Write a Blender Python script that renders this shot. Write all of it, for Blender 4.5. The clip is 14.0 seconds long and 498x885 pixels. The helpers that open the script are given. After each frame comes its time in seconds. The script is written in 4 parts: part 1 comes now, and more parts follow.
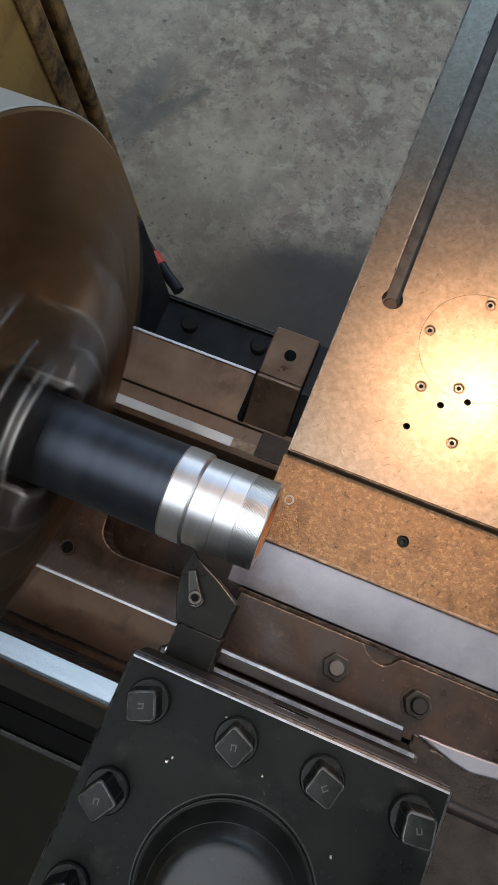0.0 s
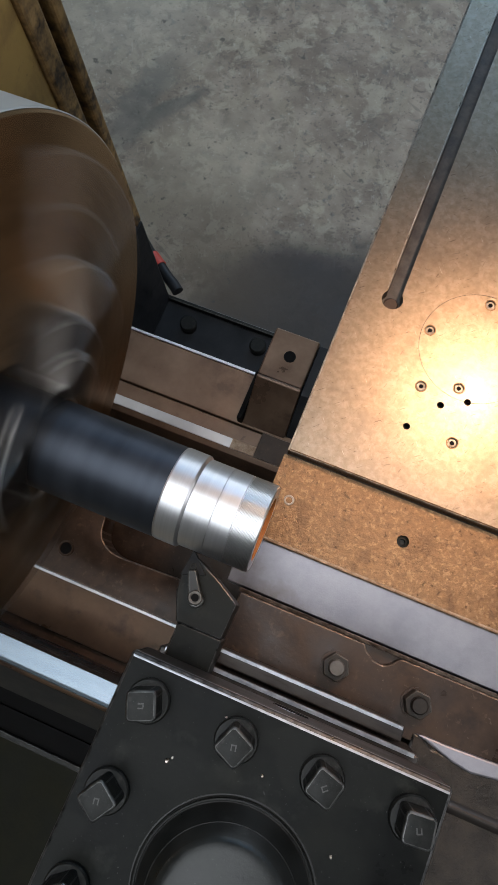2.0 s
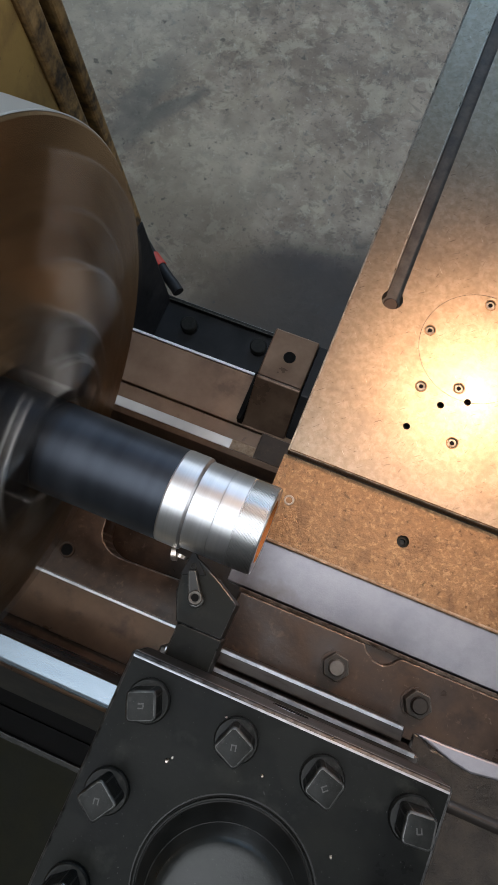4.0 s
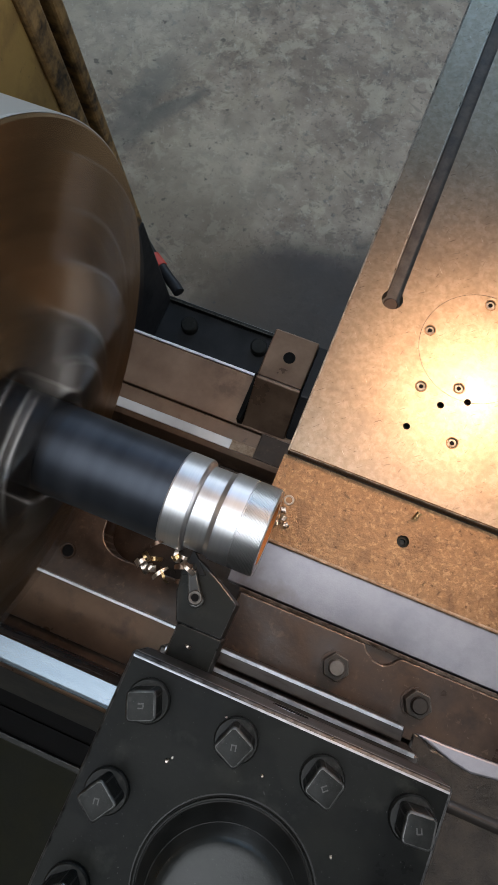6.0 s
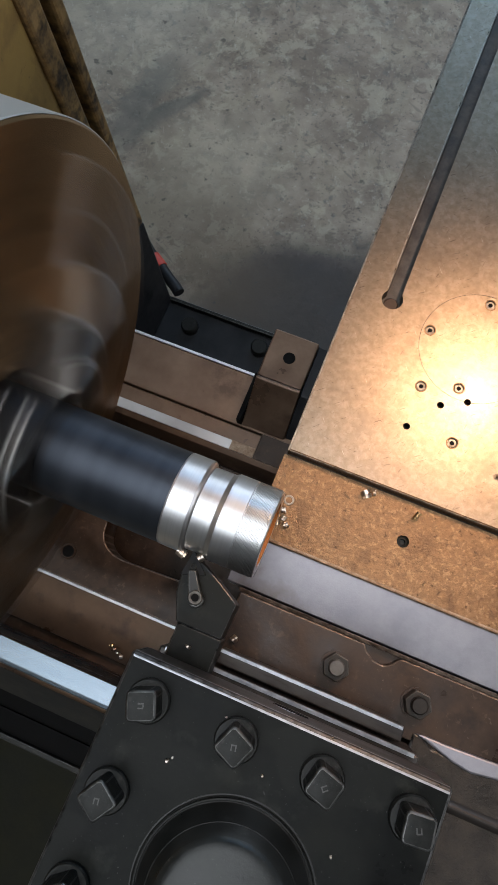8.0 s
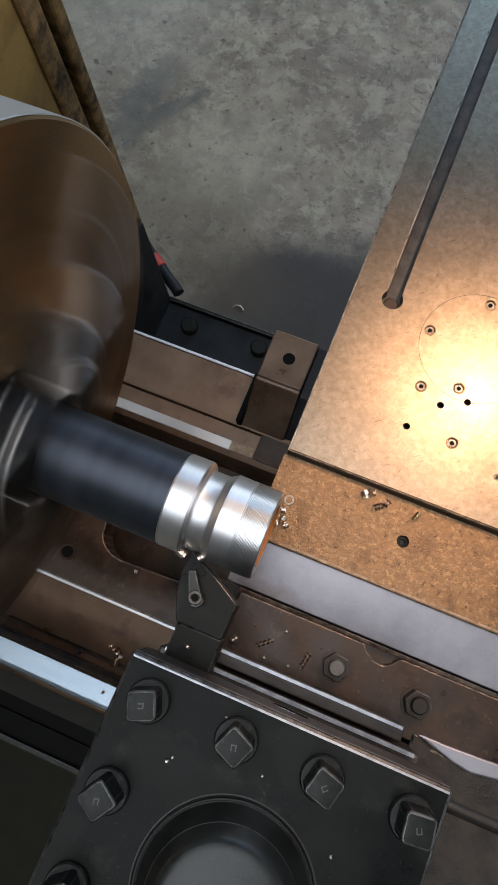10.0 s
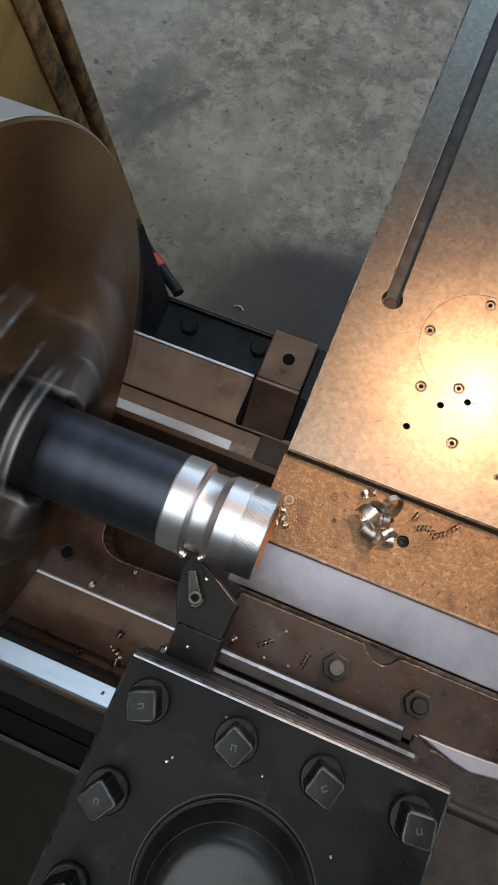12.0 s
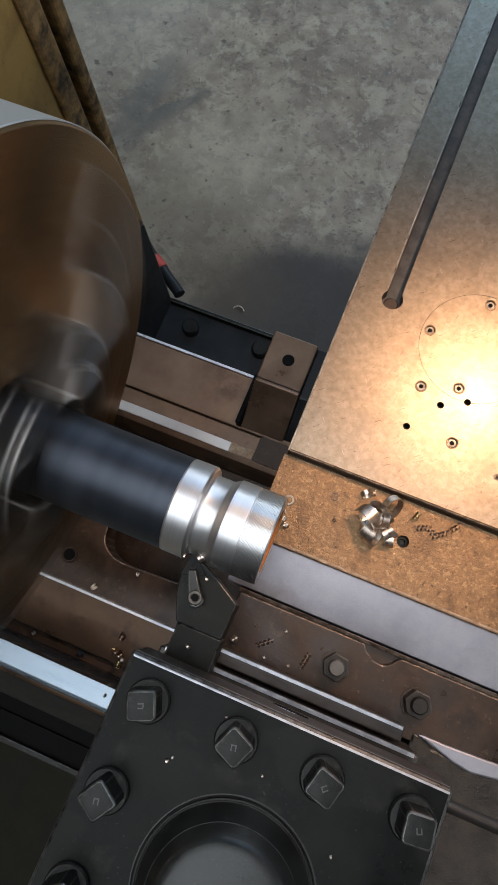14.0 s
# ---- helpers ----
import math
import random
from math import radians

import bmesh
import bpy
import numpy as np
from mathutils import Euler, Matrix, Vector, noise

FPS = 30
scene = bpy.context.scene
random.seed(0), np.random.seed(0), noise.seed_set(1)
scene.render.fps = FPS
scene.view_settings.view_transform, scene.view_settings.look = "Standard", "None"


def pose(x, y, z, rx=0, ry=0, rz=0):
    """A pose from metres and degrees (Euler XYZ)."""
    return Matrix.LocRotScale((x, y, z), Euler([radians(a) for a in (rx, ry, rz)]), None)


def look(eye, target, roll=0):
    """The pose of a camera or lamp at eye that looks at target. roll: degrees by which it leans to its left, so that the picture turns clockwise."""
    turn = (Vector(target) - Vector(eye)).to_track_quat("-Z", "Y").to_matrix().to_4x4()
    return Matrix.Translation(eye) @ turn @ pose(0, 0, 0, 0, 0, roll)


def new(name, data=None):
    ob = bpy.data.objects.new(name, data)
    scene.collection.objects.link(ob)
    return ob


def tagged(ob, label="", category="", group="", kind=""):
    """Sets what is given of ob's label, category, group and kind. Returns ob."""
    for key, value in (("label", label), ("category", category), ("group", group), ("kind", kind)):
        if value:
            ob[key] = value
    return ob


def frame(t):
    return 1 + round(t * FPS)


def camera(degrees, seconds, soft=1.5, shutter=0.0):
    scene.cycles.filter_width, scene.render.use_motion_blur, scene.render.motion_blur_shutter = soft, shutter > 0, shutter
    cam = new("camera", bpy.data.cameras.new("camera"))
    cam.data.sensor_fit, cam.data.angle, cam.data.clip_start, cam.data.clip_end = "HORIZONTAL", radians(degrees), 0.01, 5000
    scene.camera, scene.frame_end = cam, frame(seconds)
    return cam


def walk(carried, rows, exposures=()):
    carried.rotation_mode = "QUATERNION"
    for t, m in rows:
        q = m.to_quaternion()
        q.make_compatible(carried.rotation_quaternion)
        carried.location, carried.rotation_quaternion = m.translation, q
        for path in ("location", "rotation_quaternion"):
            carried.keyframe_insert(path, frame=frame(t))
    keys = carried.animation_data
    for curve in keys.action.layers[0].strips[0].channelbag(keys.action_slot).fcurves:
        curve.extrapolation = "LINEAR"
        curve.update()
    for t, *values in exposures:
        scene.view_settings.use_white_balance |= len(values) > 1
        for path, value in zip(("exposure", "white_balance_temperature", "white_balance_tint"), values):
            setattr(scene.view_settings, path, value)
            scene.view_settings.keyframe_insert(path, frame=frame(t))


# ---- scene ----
# ---- camera and its way: it rides on the cross slide of the lathe ----
AX = 1.35                      # height of the spindle axis over the floor
END = 14.0
TRAVEL = [  # seconds, mm along the spindle, mm across it
    (0.0, 0.0, 0.0), (0.5, 0.0, 0.1), (1.0, -0.9, 0.9), (1.5, -2.7, 1.2), (2.0, 1.1, 1.4), (2.5, -1.2, 1.75),
    (3.0, -3.8, 1.75), (3.6, -2.6, 2.0), (4.2, 0.2, 2.2), (4.9, -2.4, 2.4), (5.5, -4.7, 2.6), (6.0, -1.6, 2.6),
    (6.5, 0.7, 2.65), (7.0, -0.8, 2.85), (7.5, -4.0, 3.0), (8.0, -2.2, 3.0), (8.7, 0.3, 3.3), (9.5, -2.9, 3.6),
    (10.5, -0.8, 3.85), (11.0, -2.6, 4.0), (11.5, -4.5, 4.15), (12.0, -1.9, 4.3), (12.5, -3.0, 4.65),
    (13.0, -4.3, 4.75), (13.5, -3.9, 4.85), (14.0, -4.6, 5.4)]

cam = camera(38.87, END, 1.4, 0.7)
EYE = Matrix(((0.9245, -0.3582, 0.1304, 0.0), (0.3783, 0.9045, -0.1970, -0.0342),
              (-0.0474, 0.2314, 0.9717, AX + 0.35), (0, 0, 0, 1)))
walk(cam, [(t, Matrix.Translation((x / 1000, y / 1000, 0)) @ EYE) for t, x, y in TRAVEL], [(0.0, 0.0, 6500, 14), (END, 0.0, 6500, 14)])

# ---- light: sky lights in the hall's roof and back wall, one warm machine lamp ----
world = bpy.data.worlds.new("sky")
scene.world = world
world.use_nodes = True
wn = world.node_tree.nodes
sky = wn.new("ShaderNodeTexSky")
sky.sky_type, sky.sun_disc, sky.sun_elevation, sky.sun_rotation = "NISHITA", False, radians(40), radians(20)
world.node_tree.links.new(sky.outputs[0], wn["Background"].inputs[0])
wn["Background"].inputs[1].default_value = 0.1


def area(name, eye, target, sx, sy, watts, color):
    data = bpy.data.lights.new(name, "AREA")
    data.shape, data.size, data.size_y, data.energy, data.color = "RECTANGLE", sx, sy, watts, color
    ob = new(name, data)
    ob.matrix_world = look(eye, target)
    return ob


area("skylight_lamp", (-0.4, -0.85, 4.9), (-0.4, -0.85, 0), 2.5, 3.5, 97, (0.90, 0.97, 1.0))
area("rear_skylight_lamp", (0.5, 4.95, 4.9), (0.5, 4.95, 0), 3.4, 1.7, 72, (0.20, 0.57, 1.0))
area("north_window_lamp", (-0.2, 6.5, 3.1), (0.0, 0.0, 1.4), 4.4, 1.7, 60, (0.78, 0.91, 1.0))
area("east_window_lamp", (5.9, 0.4, 3.2), (0, 0.2, 1.4), 3.6, 1.8, 60, (0.97, 0.98, 1.0))
spot = bpy.data.lights.new("machine_lamp_bulb", "SPOT")
spot.energy, spot.color, spot.spot_size, spot.spot_blend, spot.shadow_soft_size = 11.4, (1.0, 0.645, 0.41), radians(43), 1.0, 0.022
new("machine_lamp_bulb", spot).matrix_world = look((0.141, 0.347, AX + 0.513), (0.055, 0.080, AX - 0.06))


# ---- materials ----
def mat(name, c1, c2, rough=0.5, metal=0.0, scale=60, bump=0.1, fine=900, spread=0.15, stain=None, stain_scale=9, stain_cut=0.56, stretch=(1, 1, 1), spec=0.5):
    m = bpy.data.materials.new(name)
    m.use_nodes = True
    nt, b = m.node_tree, m.node_tree.nodes["Principled BSDF"]
    tc, mp = nt.nodes.new("ShaderNodeTexCoord"), nt.nodes.new("ShaderNodeMapping")
    mp.inputs["Scale"].default_value = stretch
    nt.links.new(tc.outputs["Object"], mp.inputs[0])

    def tex(s, detail=6):
        n = nt.nodes.new("ShaderNodeTexNoise")
        n.inputs["Scale"].default_value, n.inputs["Detail"].default_value, n.inputs["Roughness"].default_value = s, detail, 0.62
        nt.links.new(mp.outputs[0], n.inputs["Vector"])
        return n

    def ramp(src, lo, hi):
        r = nt.nodes.new("ShaderNodeMapRange")
        r.inputs[1].default_value, r.inputs[2].default_value = lo, hi
        nt.links.new(src, r.inputs[0])
        return r.outputs[0]

    def mix(f, a, c):
        x = nt.nodes.new("ShaderNodeMix")
        x.data_type = "RGBA"
        nt.links.new(f, x.inputs[0])
        for v, sock in ((a, x.inputs[6]), (c, x.inputs[7])):
            if isinstance(v, tuple):
                sock.default_value = (*v, 1)
            else:
                nt.links.new(v, sock)
        return x.outputs[2]

    n1, n2 = tex(scale), tex(fine, 3)
    col = mix(ramp(n1.outputs[0], 0.35, 0.65), c1, c2)
    if stain:
        n3 = tex(stain_scale)
        col = mix(ramp(n3.outputs[0], stain_cut, stain_cut + 0.12), col, stain)
    nt.links.new(col, b.inputs["Base Color"])
    rr = nt.nodes.new("ShaderNodeMapRange")
    rr.inputs[1].default_value, rr.inputs[2].default_value = 0.3, 0.7
    rr.inputs[3].default_value, rr.inputs[4].default_value = max(rough - spread, 0.03), min(rough + spread, 1)
    nt.links.new(n1.outputs[0], rr.inputs[0])
    nt.links.new(rr.outputs[0], b.inputs["Roughness"])
    b.inputs["Metallic"].default_value = metal
    b.inputs["Specular IOR Level"].default_value = spec
    if bump:
        bp = nt.nodes.new("ShaderNodeBump")
        bp.inputs["Strength"].default_value, bp.inputs["Distance"].default_value = bump, 0.001
        nt.links.new(n2.outputs[0], bp.inputs["Height"])
        nt.links.new(bp.outputs[0], b.inputs["Normal"])
    return m


NICKS = ((-50, (90, 700, 1), 0.72, (0.50, 0.44, 0.36), 0.4), (38, (110, 900, 1), 0.68, (0.10, 0.07, 0.045), 0.6), (75, (130, 800, 1), 0.69, (0.11, 0.075, 0.048), 0.55), (-12, (160, 1100, 1), 0.70, (0.09, 0.06, 0.04), 0.5))
RUBBED = ((35, (600, 170, 170), 0.74, (0.085, 0.085, 0.078), 0.6), (-20, (800, 600, 600), 0.70, (0.075, 0.075, 0.068), 0.6), (-65, (700, 160, 160), 0.75, (0.075, 0.075, 0.07), 0.5), (10, (22, 30, 30), 0.52, (0.016, 0.0165, 0.0135), 0.6))


def scratched(m, marks=NICKS):
    """Adds small nicks and scratches: short dark and bright marks scattered over the metal."""
    nt, b = m.node_tree, m.node_tree.nodes["Principled BSDF"]
    tc = nt.nodes.new("ShaderNodeTexCoord")
    last = b.inputs["Base Color"].links[0].from_socket
    for turn, scale, lo, col, amount in marks:
        mp = nt.nodes.new("ShaderNodeMapping")
        mp.vector_type = "TEXTURE"
        mp.inputs["Rotation"].default_value, mp.inputs["Scale"].default_value = (0, 0, radians(turn)), [1 / v for v in scale]
        nt.links.new(tc.outputs["Object"], mp.inputs[0])
        n = nt.nodes.new("ShaderNodeTexNoise")
        n.inputs["Scale"].default_value, n.inputs["Detail"].default_value = 1.0, 2
        nt.links.new(mp.outputs[0], n.inputs["Vector"])
        r = nt.nodes.new("ShaderNodeMapRange")
        r.inputs[1].default_value, r.inputs[2].default_value, r.inputs[4].default_value = lo, lo + 0.04, amount
        nt.links.new(n.outputs[0], r.inputs[0])
        x = nt.nodes.new("ShaderNodeMix")
        x.data_type = "RGBA"
        nt.links.new(r.outputs[0], x.inputs[0])
        nt.links.new(last, x.inputs[6])
        x.inputs[7].default_value = (*col, 1)
        last = x.outputs[2]
    nt.links.new(last, b.inputs["Base Color"])
    return m


def mottled(m, layers):
    """Adds blotches, grains and specks: noise of a size (per metre), cut between two levels, in a colour and a strength."""
    nt, b = m.node_tree, m.node_tree.nodes["Principled BSDF"]
    tc = nt.nodes.new("ShaderNodeTexCoord")
    last = b.inputs["Base Color"].links[0].from_socket
    for k, (size, lo, hi, col, amount) in enumerate(layers):
        mp = nt.nodes.new("ShaderNodeMapping")
        mp.inputs["Location"].default_value = (3.1 * k + 1.7, 2.3 * k, 0.9 * k)
        nt.links.new(tc.outputs["Object"], mp.inputs[0])
        n = nt.nodes.new("ShaderNodeTexNoise")
        n.inputs["Scale"].default_value, n.inputs["Detail"].default_value, n.inputs["Roughness"].default_value, n.inputs["Distortion"].default_value = size, 7, 0.66, 0.4
        nt.links.new(mp.outputs[0], n.inputs["Vector"])
        r = nt.nodes.new("ShaderNodeMapRange")
        r.inputs[1].default_value, r.inputs[2].default_value, r.inputs[4].default_value = lo, hi, amount
        nt.links.new(n.outputs[0], r.inputs[0])
        x = nt.nodes.new("ShaderNodeMix")
        x.data_type = "RGBA"
        nt.links.new(r.outputs[0], x.inputs[0])
        nt.links.new(last, x.inputs[6])
        x.inputs[7].default_value = (*col, 1)
        last = x.outputs[2]
    nt.links.new(last, b.inputs["Base Color"])
    return m


def oiled(m, amount, rough):
    """Lays a thin film of oil over a surface."""
    b = m.node_tree.nodes["Principled BSDF"]
    b.inputs["Coat Weight"].default_value, b.inputs["Coat Roughness"].default_value = amount, rough
    return m


def concrete_floor():
    """Worn concrete: mottling, dark speckles, drag marks, and the lathe's shade painted as a dark patch beside it."""
    m = mat("concrete", (0.232, 0.183, 0.134), (0.435, 0.362, 0.278), 0.62, 0, 10, 0.45, 90, 0.12, (0.20, 0.19, 0.16), 26, 0.57)
    mottled(m, ((4, 0.50, 0.60, (0.200, 0.155, 0.110), 0.6), (8, 0.52, 0.58, (0.47, 0.405, 0.285), 0.35), (17, 0.53, 0.60, (0.53, 0.47, 0.35), 0.50), (24, 0.55, 0.63, (0.145, 0.120, 0.092), 0.6), (110, 0.62, 0.67, (0.07, 0.06, 0.05), 0.7), (60, 0.60, 0.66, (0.11, 0.10, 0.085), 0.6), (75, 0.60, 0.66, (0.66, 0.62, 0.52), 0.35)))
    scratched(m, ((22, (90, 12, 1), 0.69, (0.60, 0.55, 0.45), 0.25), (62, (50, 7, 1), 0.68, (0.14, 0.13, 0.11), 0.45)))
    nt, b = m.node_tree, m.node_tree.nodes["Principled BSDF"]
    tc = nt.nodes.new("ShaderNodeTexCoord")
    warp = nt.nodes.new("ShaderNodeTexNoise")
    warp.inputs["Scale"].default_value, warp.inputs["Detail"].default_value = 4.5, 7
    nt.links.new(tc.outputs["Object"], warp.inputs["Vector"])
    off = nt.nodes.new("ShaderNodeVectorMath")
    off.operation = "MULTIPLY_ADD"
    off.inputs[1].default_value, off.inputs[2].default_value = (0.14, 0.14, 0), (-0.07, -0.07, 0)
    nt.links.new(warp.outputs["Color"], off.inputs[0])
    add = nt.nodes.new("ShaderNodeVectorMath")
    nt.links.new(tc.outputs["Object"], add.inputs[0])
    nt.links.new(off.outputs[0], add.inputs[1])

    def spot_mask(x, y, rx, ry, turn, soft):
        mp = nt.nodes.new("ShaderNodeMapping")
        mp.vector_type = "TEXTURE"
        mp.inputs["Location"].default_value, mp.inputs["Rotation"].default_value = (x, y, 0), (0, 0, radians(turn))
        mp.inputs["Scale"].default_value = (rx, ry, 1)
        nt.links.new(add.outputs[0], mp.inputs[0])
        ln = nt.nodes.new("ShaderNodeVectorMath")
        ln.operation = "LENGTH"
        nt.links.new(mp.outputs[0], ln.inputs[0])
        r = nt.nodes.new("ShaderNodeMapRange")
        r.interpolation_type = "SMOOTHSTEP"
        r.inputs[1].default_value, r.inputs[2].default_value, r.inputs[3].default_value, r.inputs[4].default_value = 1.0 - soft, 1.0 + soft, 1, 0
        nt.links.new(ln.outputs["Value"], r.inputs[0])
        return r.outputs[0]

    last = b.inputs["Base Color"].links[0].from_socket
    # the first, darkest patch paints the shade that falls beside the lathe
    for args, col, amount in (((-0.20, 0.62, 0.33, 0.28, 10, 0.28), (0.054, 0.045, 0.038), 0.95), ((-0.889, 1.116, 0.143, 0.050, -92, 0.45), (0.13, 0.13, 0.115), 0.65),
                              ((-0.794, 1.104, 0.132, 0.028, 54, 0.40), (0.12, 0.12, 0.105), 0.7), ((-0.62, 0.98, 0.20, 0.16, 40, 0.6), (0.56, 0.50, 0.38), 0.40),
                              ((-0.58, 0.78, 0.26, 0.15, -30, 0.6), (0.17, 0.125, 0.08), 0.5), ((-1.1, 1.50, 0.30, 0.35, 0, 0.6), (0.56, 0.55, 0.46), 0.35)):
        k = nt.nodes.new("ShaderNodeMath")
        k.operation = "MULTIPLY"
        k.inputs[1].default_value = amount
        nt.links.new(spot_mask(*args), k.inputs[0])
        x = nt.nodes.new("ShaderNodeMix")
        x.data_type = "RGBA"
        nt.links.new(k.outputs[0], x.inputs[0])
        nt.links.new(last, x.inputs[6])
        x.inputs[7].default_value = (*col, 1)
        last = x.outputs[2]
    # small dark speckles
    sp = nt.nodes.new("ShaderNodeTexNoise")
    sp.inputs["Scale"].default_value, sp.inputs["Detail"].default_value = 38, 4
    nt.links.new(tc.outputs["Object"], sp.inputs["Vector"])
    r = nt.nodes.new("ShaderNodeMapRange")
    r.inputs[1].default_value, r.inputs[2].default_value, r.inputs[4].default_value = 0.64, 0.72, 0.7
    nt.links.new(sp.outputs[0], r.inputs[0])
    x = nt.nodes.new("ShaderNodeMix")
    x.data_type = "RGBA"
    nt.links.new(r.outputs[0], x.inputs[0])
    nt.links.new(last, x.inputs[6])
    x.inputs[7].default_value = (0.07, 0.07, 0.06, 1)
    nt.links.new(x.outputs[2], b.inputs["Base Color"])
    return m


PLATE_STAINS = ((170, 0.50, 0.58, (0.34, 0.285, 0.22), 0.3), (38, 0.54, 0.66, (0.150, 0.110, 0.075), 0.35), (420, 0.62, 0.70, (0.13, 0.095, 0.065), 0.22), (210, 0.68, 0.72, (0.08, 0.06, 0.045), 0.5))
STRIP_STAINS = ((420, 0.53, 0.60, (0.42, 0.26, 0.13), 0.55), (60, 0.52, 0.64, (0.095, 0.048, 0.021), 0.6), (260, 0.62, 0.68, (0.07, 0.036, 0.018), 0.65))
IRON_STAINS = ((55, 0.54, 0.64, (0.020, 0.0125, 0.0085), 0.6), (330, 0.64, 0.70, (0.17, 0.125, 0.09), 0.5), (140, 0.60, 0.66, (0.115, 0.07, 0.042), 0.4))

